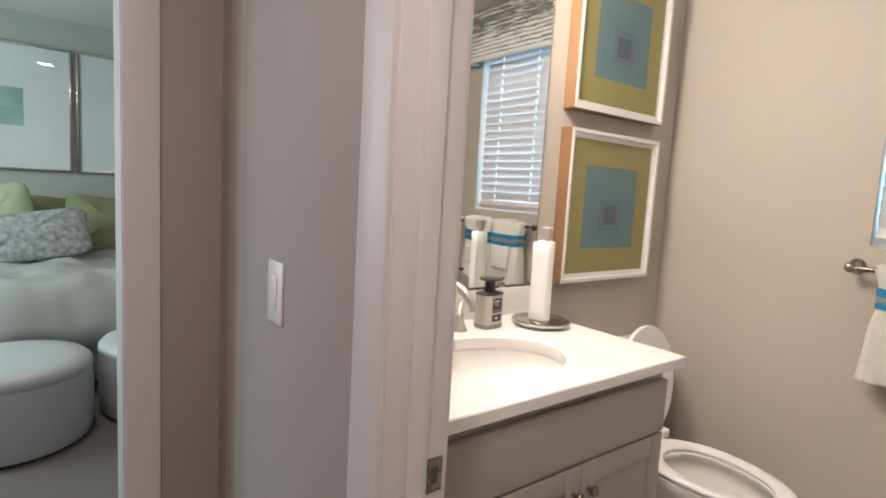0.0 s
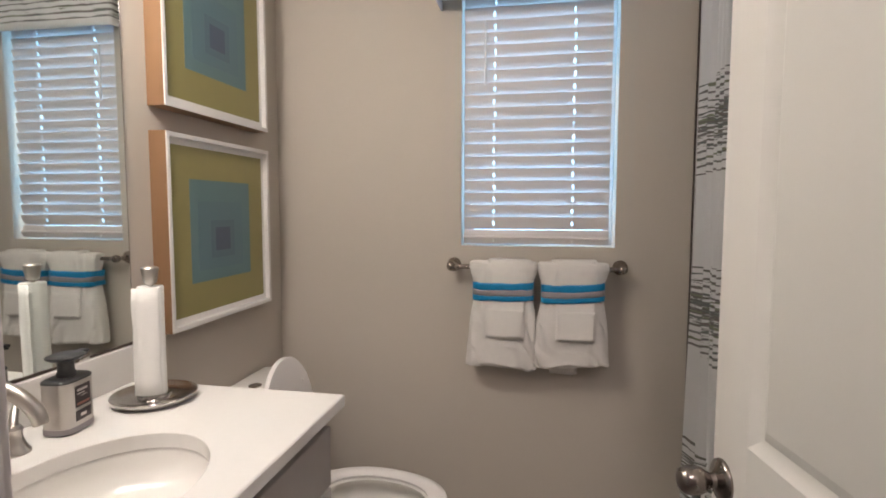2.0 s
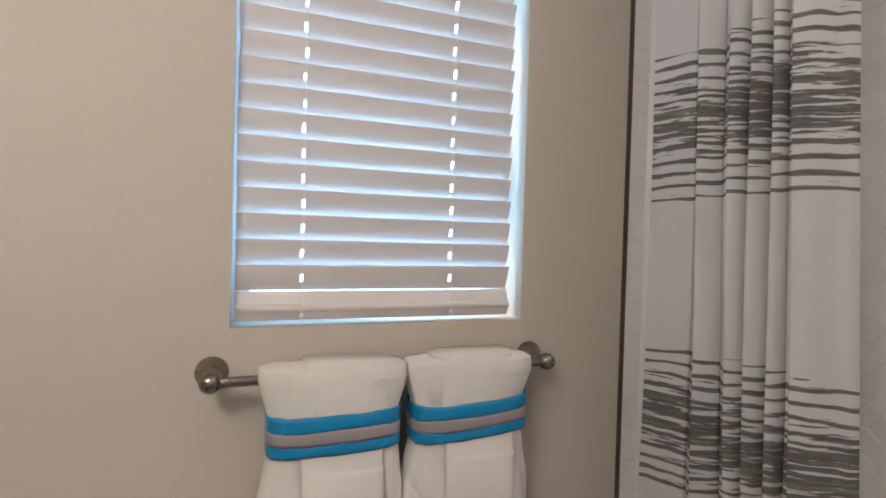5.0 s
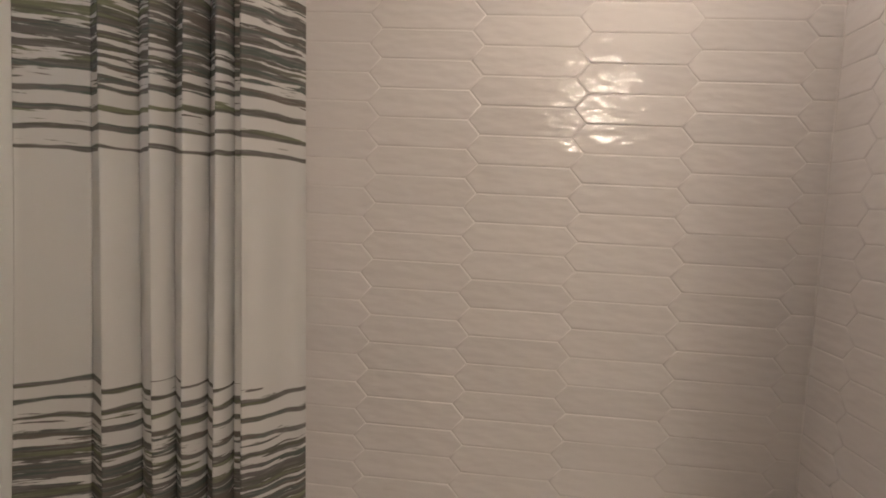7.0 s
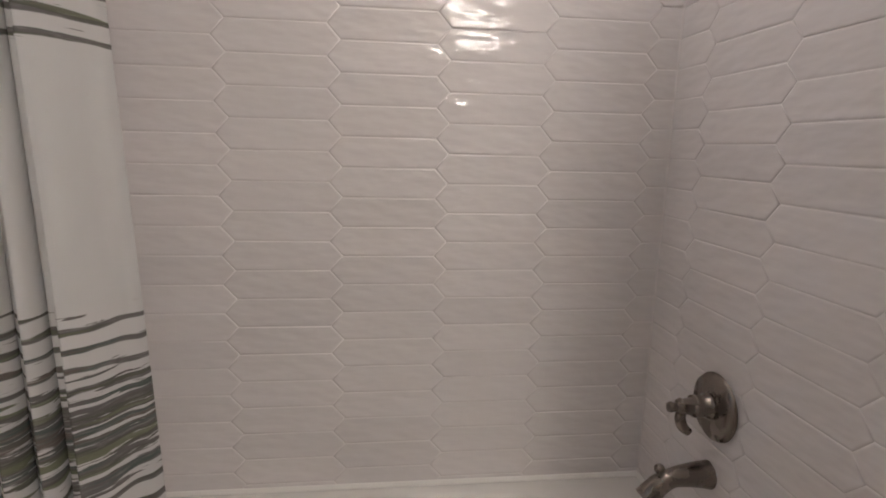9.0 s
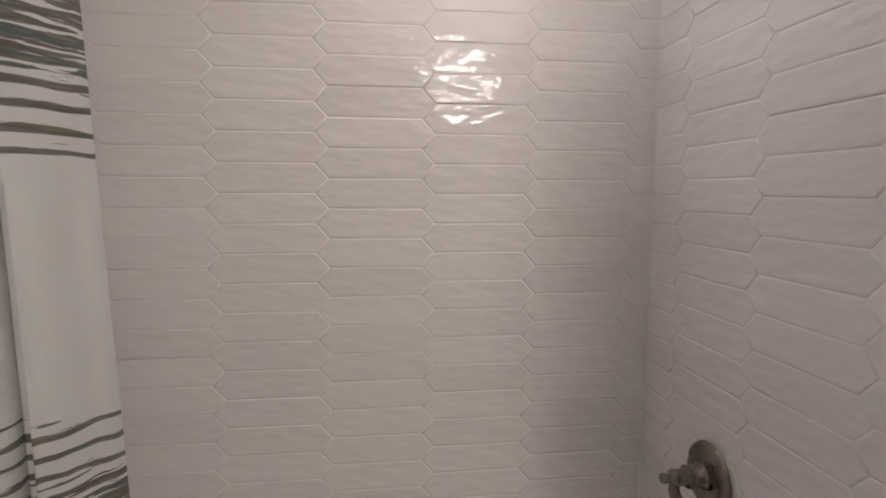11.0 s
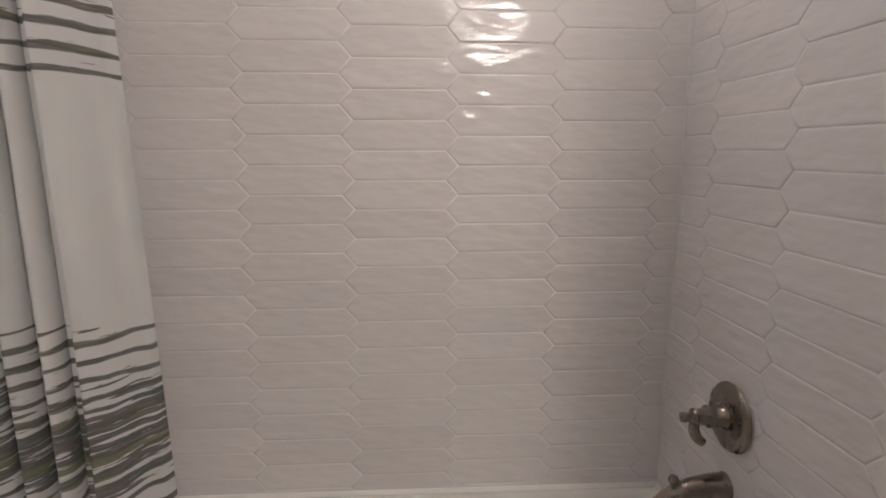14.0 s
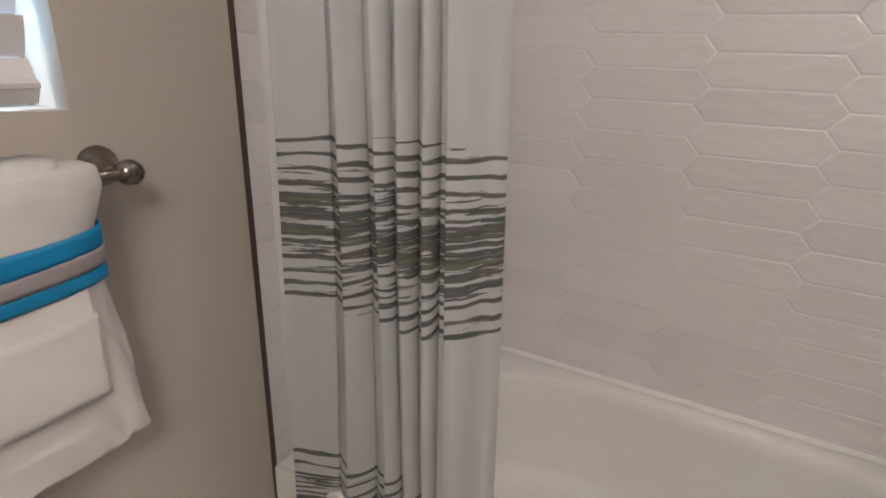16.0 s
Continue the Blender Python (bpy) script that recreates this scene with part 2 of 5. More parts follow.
M_DUVET = mat("pale_duvet", (0.36, 0.37, 0.355), 0.85, vary=0.08, scale=5, bump=1.0, bump_scale=14)
M_GREENPILLOW = mat("pale_green_cotton", (0.42, 0.47, 0.30), 0.85, vary=0.08, scale=15, bump=0.4, bump_scale=60)
M_OLIVEPILLOW = mat("olive_cotton", (0.20, 0.22, 0.125), 0.85, vary=0.08, scale=15, bump=0.4, bump_scale=60)
M_SPECKLE = mat("speckled_wool", (0.22, 0.225, 0.23), 0.95, vary=1.9, scale=30, bump=1.0, bump_scale=90, brushed=(1, 1, 3))
M_PRINT = mat("green_watercolour", (0.22, 0.36, 0.33), 0.6, vary=0.7, scale=7)
M_MATBOARD = mat("pale_matboard", (0.56, 0.60, 0.60), 0.6, vary=0.02)
M_CURTAIN = striped_fabric("striped_curtain_cloth", [(0.25, 0.550), (0.865, 1.170), (1.460, 1.760)])
M_VALANCE = striped_fabric("striped_valance_cloth", [(2.128, 2.52)], dark=(0.08, 0.13, 0.06), translucent=0.1)
M_LINER = mat("white_liner", (0.72, 0.72, 0.72), 0.3, vary=0.02, scale=5)


# ---- builders ----
def box(bm, x0, x1, y0, y1, z0, z1, bevel=0.0, seg=2):
    """An axis-aligned box added to bm."""
    vs = [bm.verts.new((x, y, z)) for x in (x0, x1) for y in (y0, y1) for z in (z0, z1)]
    fs = [bm.faces.new([vs[i] for i in f]) for f in ((0, 1, 3, 2), (4, 6, 7, 5), (0, 4, 5, 1), (2, 3, 7, 6), (0, 2, 6, 4), (1, 5, 7, 3))]
    if bevel:
        edges = list({e for f in fs for e in f.edges})
        bmesh.ops.bevel(bm, geom=edges, offset=bevel, segments=seg, affect="EDGES", profile=0.5)
    return vs


def lathe(bm, profile, at=(0, 0, 0), axis="z", seg=32, scale=(1, 1), turn=None):
    """Revolve (radius, height) points round an axis through at."""
    m = {"z": Matrix.Identity(4), "x": Matrix.Rotation(radians(90), 4, "Y"), "-x": Matrix.Rotation(radians(-90), 4, "Y"), "y": Matrix.Rotation(radians(-90), 4, "X"), "-y": Matrix.Rotation(radians(90), 4, "X")}[axis]
    if turn:
        m = turn
    m = Matrix.Translation(at) @ m
    rings = []
    for r, h in profile:
        if r < 1e-6:
            rings.append([bm.verts.new(m @ Vector((0, 0, h)))])
        else:
            rings.append([bm.verts.new(m @ Vector((r * scale[0] * math.cos(math.tau * i / seg), r * scale[1] * math.sin(math.tau * i / seg), h))) for i in range(seg)])
    for a, b in zip(rings, rings[1:]):
        for i in range(seg):
            j = (i + 1) % seg
            if len(a) == 1 and len(b) > 1:
                bm.faces.new((a[0], b[i], b[j]))
            elif len(b) == 1 and len(a) > 1:
                bm.faces.new((a[i], b[0], a[j]))
            elif len(a) > 1:
                bm.faces.new((a[i], b[i], b[j], a[j]))


def tube(bm, pts, radii, seg=16, cap=True):
    """A round tube through pts; radii a number or one per point."""
    pts = [Vector(p) for p in pts]
    if not isinstance(radii, (list, tuple)):
        radii = [radii] * len(pts)
    rings, side = [], None
    for i, p in enumerate(pts):
        d = (pts[min(i + 1, len(pts) - 1)] - pts[max(i - 1, 0)]).normalized()
        if side is None:
            side = d.orthogonal().normalized()
        side = (side - d * side.dot(d)).normalized()
        up = d.cross(side)
        rings.append([bm.verts.new(p + radii[i] * (math.cos(math.tau * k / seg) * side + math.sin(math.tau * k / seg) * up)) for k in range(seg)])
    for a, b in zip(rings, rings[1:]):
        for k in range(seg):
            bm.faces.new((a[k], a[(k + 1) % seg], b[(k + 1) % seg], b[k]))
    if cap:
        bm.faces.new(rings[0][::-1])
        bm.faces.new(rings[-1])


def smooth_path(pts, n=6):
    """Catmull-Rom through pts."""
    pts = [Vector(p) for p in pts]
    out = []
    for i in range(len(pts) - 1):
        p0, p1, p2, p3 = pts[max(i - 1, 0)], pts[i], pts[i + 1], pts[min(i + 2, len(pts) - 1)]
        for k in range(n):
            t = k / n
            out.append(0.5 * ((2 * p1) + (p2 - p0) * t + (2 * p0 - 5 * p1 + 4 * p2 - p3) * t * t + (3 * p1 - p0 - 3 * p2 + p3) * t ** 3))
    out.append(pts[-1])
    return out


def loft(bm, rings, close=True, cap0=False, cap1=False):
    """Skin a list of equal rings of points."""
    vr = [[bm.verts.new(p) for p in r] for r in rings]
    n = len(vr[0])
    for a, b in zip(vr, vr[1:]):
        for k in range(n if close else n - 1):
            j = (k + 1) % n
            bm.faces.new((a[k], a[j], b[j], b[k]))
    if cap0:
        bm.faces.new(vr[0][::-1])
    if cap1:
        bm.faces.new(vr[-1])
    return vr


def thing(name, label, category, at=(0, 0, 0), group=""):
    ob = new(name)
    ob.location = at
    ob.empty_display_size = 0.1
    return tagged(ob, label, category, group)


def origin(ob):
    v = Vector((0, 0, 0))
    while ob:
        v += ob.location
        ob = ob.parent
    return v


def part(name, bm, material, parent=None, label="", smooth=0, kind="", sub=0):
    """Link bm, written in world metres, as one mesh under parent. smooth: auto smooth angle in degrees."""
    me = bpy.data.meshes.new(name)
    if parent:
        bm.transform(Matrix.Translation(-origin(parent)))
    bmesh.ops.recalc_face_normals(bm, faces=bm.faces)
    bm.to_mesh(me)
    bm.free()
    for mm in material if isinstance(material, (list, tuple)) else [material]:
        me.materials.append(mm)
    ob = new(name, me)
    if parent:
        ob.parent = parent
    if smooth:
        for p in me.polygons:
            p.use_smooth = True
        if smooth < 180:
            me.set_sharp_from_angle(angle=radians(smooth))
    if sub:
        md = ob.modifiers.new("subdivision", "SUBSURF")
        md.levels = md.render_levels = sub
    return tagged(ob, label, kind=kind)


def boxpart(name, dims, material, parent=None, label="", bevel=0.0, kind="", seg=2):
    bm = bmesh.new()
    box(bm, *dims, bevel=bevel, seg=seg)
    return part(name, bm, material, parent, label, smooth=40 if bevel else 0, kind=kind)


def structure(name, boxes, material, label="", bevel=0.0):
    bm = bmesh.new()
    for b in boxes:
        box(bm, *b, bevel=bevel)
    return part(name, bm, material, None, label, kind="structure", smooth=40 if bevel else 0)


# ---- plan ----
WX = 2.28            # window wall
NY = 1.305           # vanity wall
HX0, HX1 = 0.405, 0.52   # wall between hall and bathroom
OY0, OY1 = -0.125, 0.607  # bathroom doorway
TX, TY, TXE = 0.78, -1.012, 2.27   # tile faces: faucet end, back, window end
TOP = 2.19           # top of the tile
EDGE = -0.303        # front edge of the tile at the window end
EDGE_F = -0.20       # and at the faucet end
RIM = 0.447
CEIL = 2.44
WY0, WY1, WZ0, WZ1 = -0.037, 0.541, 1.203, 2.20
BY = 1.492           # end wall of the hall

# ---- structure ----
structure("floor", [(HX1 - 0.12, 2.42, -1.15, 1.43, -0.06, 0)], M_FLOOR, "grey tiled bathroom floor")
structure("floor_hall", [(-0.9, HX1 - 0.12, -1.15, 1.62, -0.06, 0)], M_CARPET, "dark grey carpet in the hall")
structure("floor_bedroom", [(-2.3, 2.42, 1.62, 5.3, -0.06, 0)], M_CARPET, "dark grey bedroom carpet")
structure("ceiling", [(-2.3, 2.42, -1.15, 5.3, CEIL, CEIL + 0.1)], M_CEIL, "white painted ceiling")
structure("wall_east", [(WX, 2.44, -1.15, WY0, 0, CEIL), (WX, 2.44, WY1, 1.42, 0, CEIL), (WX, 2.44, WY0, WY1, 0, WZ0), (WX, 2.44, WY0, WY1, WZ1, CEIL)], M_WALL, "warm greige painted wall with the window")
structure("wall_north", [(HX0, WX, NY, 1.42, 0, CEIL)], M_WALL, "warm greige painted wall behind the vanity")
structure("wall_south", [(HX0, WX, -1.15, -1.022, 0, CEIL)], M_WALL, "greige painted wall above the tub tile")
structure("wall_tub_end", [(HX1, 0.77, -1.022, EDGE_F + 0.005, 0, CEIL)], M_WALL, "greige plumbing wall at the faucet end of the tub")
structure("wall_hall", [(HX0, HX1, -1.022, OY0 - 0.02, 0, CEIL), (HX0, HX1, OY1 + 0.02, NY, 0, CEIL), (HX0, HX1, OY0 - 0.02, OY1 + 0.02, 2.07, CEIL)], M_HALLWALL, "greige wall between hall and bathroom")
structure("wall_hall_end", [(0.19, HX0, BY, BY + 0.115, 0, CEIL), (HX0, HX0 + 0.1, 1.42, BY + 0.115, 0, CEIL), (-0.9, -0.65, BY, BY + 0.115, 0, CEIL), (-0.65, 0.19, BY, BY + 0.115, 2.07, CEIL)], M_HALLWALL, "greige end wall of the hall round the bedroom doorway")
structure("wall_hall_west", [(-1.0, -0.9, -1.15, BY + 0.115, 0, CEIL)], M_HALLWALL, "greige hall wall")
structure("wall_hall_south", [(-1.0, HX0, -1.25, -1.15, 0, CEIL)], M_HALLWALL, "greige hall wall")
structure("wall_bedroom_head", [(-2.3, 2.42, 5.2, 5.3, 0, CEIL)], M_BEDWALL, "grey-green painted bedroom wall behind the bed")
structure("wall_bedroom_west", [(-2.4, -2.3, 1.5, 5.3, 0, CEIL)], M_BEDWALL, "grey-green bedroom wall")
structure("wall_bedroom_east", [(2.42, 2.5, 1.42, 5.3, 0, CEIL)], M_BEDWALL, "grey-green bedroom wall")
structure("wall_bedroom_south", [(-2.4, -0.9, 1.5, 1.607, 0, CEIL), (HX0 + 0.1, 2.42, 1.42, 1.607, 0, CEIL)], M_BEDWALL, "grey-green bedroom wall")


def casing_profile(bm, along, a0, a1, face, out, inner, outer, fixed_axis):
    """A moulded casing strip, from inner to outer edge across, from a0 to a1 along; face: wall plane, out: direction off it."""
    w = outer - inner
    prof = [(0, 0), (0, 0.010), (0.05, 0.0113), (0.5, 0.0130), (0.94, 0.0150), (1.0, 0.013), (1.0, 0)]
    rings = []
    for a in (a0, a1):
        ring = []
        for u, d in prof:
            c, o = inner + w * u, face + out * d
            ring.append({"yz": (o, c, a), "xz": (c, o, a), "zy": (o, a, c), "zx": (a, o, c)}[fixed_axis])
        rings.append(ring)
    loft(bm, rings, True, True, True)


# bathroom doorway: casings on both faces, jambs, stops
trim = thing("trim_bathroom_doorway", "white painted door casing round the bathroom doorway", "", (HX0, OY1, 0))
trim["kind"] = "structure"
for face, out, nm in ((HX0, -1, "hall"), (HX1, 1, "room")):
    bm = bmesh.new()
    casing_profile(bm, "z", 0, 2.06, face, out, OY1 + 0.005, OY1 + 0.083, "yz")
    part("casing", bm, M_TRIM, trim, smooth=30)
    bm = bmesh.new()
    casing_profile(bm, "z", 0, 2.06, face, out, OY0 - 0.005, OY0 - 0.083, "yz")
    part("casing", bm, M_TRIM, trim, smooth=30)
    bm = bmesh.new()
    casing_profile(bm, "y", OY0 - 0.083, OY1 + 0.083, face, out, 2.062, 2.140, "zy")
    part("casing", bm, M_TRIM, trim, smooth=30)
boxpart("jamb", (HX0 - 0.001, HX1 + 0.001, OY1, OY1 + 0.0195, 0, 2.055), M_TRIM, trim, bevel=0.001)
boxpart("jamb", (HX0 - 0.001, HX1 + 0.001, OY0 - 0.0195, OY0, 0, 2.055), M_TRIM, trim, bevel=0.001)
boxpart("jamb", (HX0 - 0.001, HX1 + 0.001, OY0, OY1, 2.055, 2.0695), M_TRIM, trim)
boxpart("door_stop", (0.446, 0.481, OY1 - 0.008, OY1, 0, 2.054), M_TRIM, trim, bevel=0.002)
boxpart("door_stop", (0.446, 0.481, OY0, OY0 + 0.008, 0, 2.054), M_TRIM, trim, bevel=0.002)
bm = bmesh.new()
box(bm, 0.488, 0.517, OY1 - 0.0015, OY1, 0.832, 0.890, 0.0004)
sp = part("strike_plate", bm, M_NICKEL, trim, "brushed nickel strike plate")
boxpart("strike_hole", (0.494, 0.508, OY1 - 0.0019, OY1 - 0.0014, 0.846, 0.874), M_BLACKPLASTIC, trim)

# bedroom doorway
trim = thing("trim_bedroom_doorway", "white painted casing round the open bedroom doorway", "", (0.17, BY, 0))
trim["kind"] = "structure"
JB = 0.170
bm = bmesh.new()
casing_profile(bm, "z", 0, 2.06, BY, -1, JB + 0.004, JB + 0.084, "xz")
part("casing", bm, M_TRIM, trim, smooth=30)
bm = bmesh.new()
casing_profile(bm, "z", 0, 2.06, BY, -1, -0.63 - 0.004, -0.63 - 0.084, "xz")
part("casing", bm, M_TRIM, trim, smooth=30)
bm = bmesh.new()
casing_profile(bm, "x", -0.714, JB + 0.084, BY, -1, 2.062, 2.142, "zx")
part("casing", bm, M_TRIM, trim, smooth=30)
boxpart("jamb", (JB, JB + 0.0195, BY - 0.001, BY + 0.125, 0, 2.055), M_TRIM, trim, bevel=0.001)
boxpart("jamb", (-0.6495, -0.63, BY - 0.001, BY + 0.125, 0, 2.055), M_TRIM, trim, bevel=0.001)
boxpart("jamb", (-0.63, JB, BY - 0.001, BY + 0.125, 2.055, 2.0695), M_TRIM, trim)

# baseboards
structure("baseboard", [(HX0 - 0.014, HX0, OY1 + 0.085, BY - 0.015, 0, 0.13)], M_TRIM, "white painted baseboard in the hall", 0.003)
structure("baseboard_east", [(WX - 0.014, WX, EDGE + 0.02, NY - 0.016, 0, 0.085)], M_TRIM, "white painted baseboard under the window", 0.003)
structure("baseboard_north", [(1.42, WX - 0.016, NY - 0.014, NY, 0, 0.085)], M_TRIM, "white painted baseboard behind the toilet", 0.003)
structure("trim_tile_edge", [(WX - 0.0125, WX, EDGE, EDGE + 0.003, 0, TOP + 0.006)], M_BRONZE, "dark metal strip along the front edge of the tile")
structure("trim_tile_edge_end", [(0.765, 0.786, EDGE_F, EDGE_F + 0.007, 0, TOP + 0.006)], M_BRONZE, "dark metal strip along the front edge of the tile")
structure("trim_tile_top", [(0.771, WX, TY - 0.008, TY + 0.002, TOP, TOP + 0.003)], M_TOPTRIM, "thin dark strip along the top of the tile")


# ---- window, blind, valance ----
def window():
    w = thing("window_1", "white vinyl window with clear panes behind a blind", "", (2.40, 0.25, WZ0))
    w["kind"] = "structure"
    x0, x1 = 2.375, 2.415
    for nm, d in (("window_frame", (x0, x1, WY0, WY0 + 0.035, WZ0, WZ1)), ("window_frame", (x0, x1, WY1 - 0.035, WY1, WZ0, WZ1)), ("window_frame", (x0, x1, WY0 + 0.035, WY1 - 0.035, WZ0, WZ0 + 0.035)), ("window_frame", (x0, x1, WY0 + 0.035, WY1 - 0.035, WZ1 - 0.035, WZ1)), ("window_rail", (x0, x1, WY0 + 0.035, WY1 - 0.035, 1.645, 1.68))):
        boxpart(nm, d, M_WHITEPLASTIC, w, bevel=0.003)
    for z0, z1 in ((WZ0 + 0.035, 1.645), (1.68, WZ1 - 0.035)):
        p = boxpart("pane", (2.392, 2.396, WY0 + 0.035, WY1 - 0.035, z0, z1), M_GLASS, w)
        p.visible_shadow = False


window()


def blind():
    b = thing("window_blind", "white slatted window blind, slats tilted nearly shut", "window blind", (2.32, 0.257, WZ1))
    y0, y1, xc = -0.017, 0.534, 2.312
    pitch, n = 0.0468, 20
    half, tilt = 0.0252, radians(69)
    lx, lz = -half * math.cos(tilt), half * math.sin(tilt)
    cords = (0.118, 0.417)

    def slat(zc):
        bm = bmesh.new()
        th = 0.0014
        nx, nz = math.sin(tilt) * th, -math.cos(tilt) * th

        def strip(ya, yb, sa, sb, k=4):
            rows = []
            for i in range(k + 1):
                s = sa + (sb - sa) * i / k
                crown = 0.0025 * (1 - s * s)
                cx, cz = xc + lx * s - math.sin(tilt) * crown, zc + lz * s - math.cos(tilt) * crown
                rows.append((cx, cz))
            ring = [(cx - nx, cz + nz) for cx, cz in rows] + [(cx + nx, cz - nz) for cx, cz in reversed(rows)]
            loft(bm, [[(cx, yy, cz) for cx, cz in ring] for yy in (ya, yb)], True, True, True)
        ys = [y0]
        for c in cords:
            ys += [c - 0.0032, c + 0.0032]
        ys.append(y1)
        for i in range(0, len(ys), 2):
            strip(ys[i], ys[i + 1], -1, 1)
        for c in cords:
            strip(c - 0.0032, c + 0.0032, -1, -0.34, 2)
            strip(c - 0.0032, c + 0.0032, 0.34, 1, 2)
        return bm

    first = None
    z = 1.2435
    for i in range(1, n):
        if first is None:
            first = part("slat", slat(z + pitch), M_SLAT, b, smooth=30)
        else:
            o = new("slat", first.data)
            o.parent = b
            o.location = (random.uniform(-0.0005, 0.0005), random.uniform(-0.001, 0.001), pitch * (i - 1))
            o.rotation_euler = (random.uniform(-0.001, 0.001), 0, 0)
    bm = bmesh.new()
    loft(bm, [[(x, yy, z) for x, z in ((2.309, 1.211), (2.2985, 1.229), (2.295, 1.2305), (2.2945, 1.236), (2.299, 1.240), (2.3035, 1.242), (2.311, 1.262), (2.314, 1.265), (2.322, 1.262), (2.318, 1.211))] for yy in (y0, y1)], True, True, True)
    part("bottom_rail", bm, M_SLAT, b, smooth=30)
    boxpart("head_rail", (2.296, 2.350, WY0 + 0.002, WY1 - 0.002, WZ1 - 0.05, WZ1 - 0.002), M_SLAT, b, bevel=0.003)
    for c in cords:
        for dx in (-0.0115, 0.0115):
            bm = bmesh.new()
            tube(bm, [(xc + dx - 0.004, c, 1.225), (xc + dx - 0.004, c, WZ1 - 0.05)], 0.0008, 6)
            part("ladder_cord", bm, M_WHITEPLASTIC, b)
        bm = bmesh.new()
        lathe(bm, [(0, 0), (0.005, 0.001), (0.005, 0.003), (0, 0.005)], (2.297, c, 1.221), "-x", 12)
        part("cord_plug", bm, M_WHITEPLASTIC, b, smooth=60)
    bm = bmesh.new()
    tube(bm, [(2.293, 0.452, 2.06), (2.291, 0.452, 1.83)], [0.003, 0.0035], 8)
    lathe(bm, [(0, -0.012), (0.005, -0.010), (0.004, 0), (0, 0.004)], (2.291, 0.452, 1.828), "z", 8)
    part("tilt_wand", bm, M_WHITEPLASTIC, b, "clear white tilt wand", smooth=60)


blind()


def cloth_sheet(path, zs, shift=None, thick=0.0):
    """A hanging cloth: path of (x, y) from above, swept through the heights, with UV in metres."""
    bm = bmesh.new()
    uvl = bm.loops.layers.uv.new("UVMap")
    dist, acc = [0.0], 0.0
    for a, b_ in zip(path, path[1:]):
        acc += (Vector(b_) - Vector(a)).length
        dist.append(acc)
    grid = []
    for z in zs:
        row = []
        for i, p in enumerate(path):
            x, y = p[0], p[1]
            if shift:
                x, y = shift(x, y, z, i / (len(path) - 1))
            row.append(bm.verts.new((x, y, z)))
        grid.append(row)
    for r in range(len(zs) - 1):
        for i in range(len(path) - 1):
            f = bm.faces.new((grid[r][i], grid[r][i + 1], grid[r + 1][i + 1], grid[r + 1][i]))
            for lp, (k, zz) in zip(f.loops, ((i, zs[r]), (i + 1, zs[r]), (i + 1, zs[r + 1]), (i, zs[r + 1]))):
                lp[uvl].uv = (dist[k], zz)
    return bm


def valance():
    v = thing("window_valance", "white valance printed with green-grey brush strokes", "valance", (2.24, 0.25, 2.07))
    x0, ya, yb = 2.175, -0.075, 0.622
    path = [(WX - 0.001, ya), (x0 + 0.008, ya), (x0, ya + 0.008)] + [(x0, ya + (yb - ya) * k / 12) for k in range(1, 12)] + [(x0, yb - 0.008), (x0 + 0.008, yb), (WX - 0.001, yb)]
    bm = cloth_sheet(path, [2.098 + 0.30 * k / 8 for k in range(9)])
    o = part("fabric", bm, M_VALANCE, v, smooth=40)
    md = o.modifiers.new("thickness", "SOLIDIFY")
    md.thickness = 0.006
    boxpart("board", (x0 + 0.01, WX - 0.002, ya + 0.01, yb - 0.01, 2.37, 2.388), M_TRIM, v)


valance()


# ---- shower curtain ----
def fold_path(crests):
    pts = []
    for k, c in enumerate(crests):
        y = c[1] if k < 6 or k > 40 or c[1] > -0.308 else -0.308 + 0.45 * (c[1] + 0.308)
        pts.append(Vector((c[0], y, 0)))
    return [(p.x, p.y) for p in smooth_path(pts, 7)]


CREST = [(2.245, -0.372), (2.215, -0.345), (2.186, -0.296), (2.180, -0.282), (2.172, -0.286), (2.135, -0.302), (2.105, -0.328), (2.106, -0.338), (2.088, -0.308), (2.068, -0.293), (2.062, -0.279), (2.054, -0.283), (2.041, -0.301), (2.035, -0.329), (2.036, -0.339), (2.020, -0.307), (2.002, -0.299), (1.996, -0.285), (1.988, -0.289), (1.981, -0.301), (1.980, -0.323), (1.981, -0.333), (1.969, -0.307), (1.955, -0.296), (1.949, -0.282), (1.941, -0.286), (1.934, -0.300), (1.933, -0.323), (1.934, -0.333), (1.924, -0.306), (1.911, -0.293), (1.905, -0.279), (1.897, -0.283), (1.893, -0.296), (1.895, -0.320), (1.896, -0.330), (1.889, -0.302), (1.878, -0.300), (1.872, -0.286), (1.864, -0.290), (1.848, -0.304), (1.832, -0.338), (1.818, -0.352), (1.811, -0.367)]


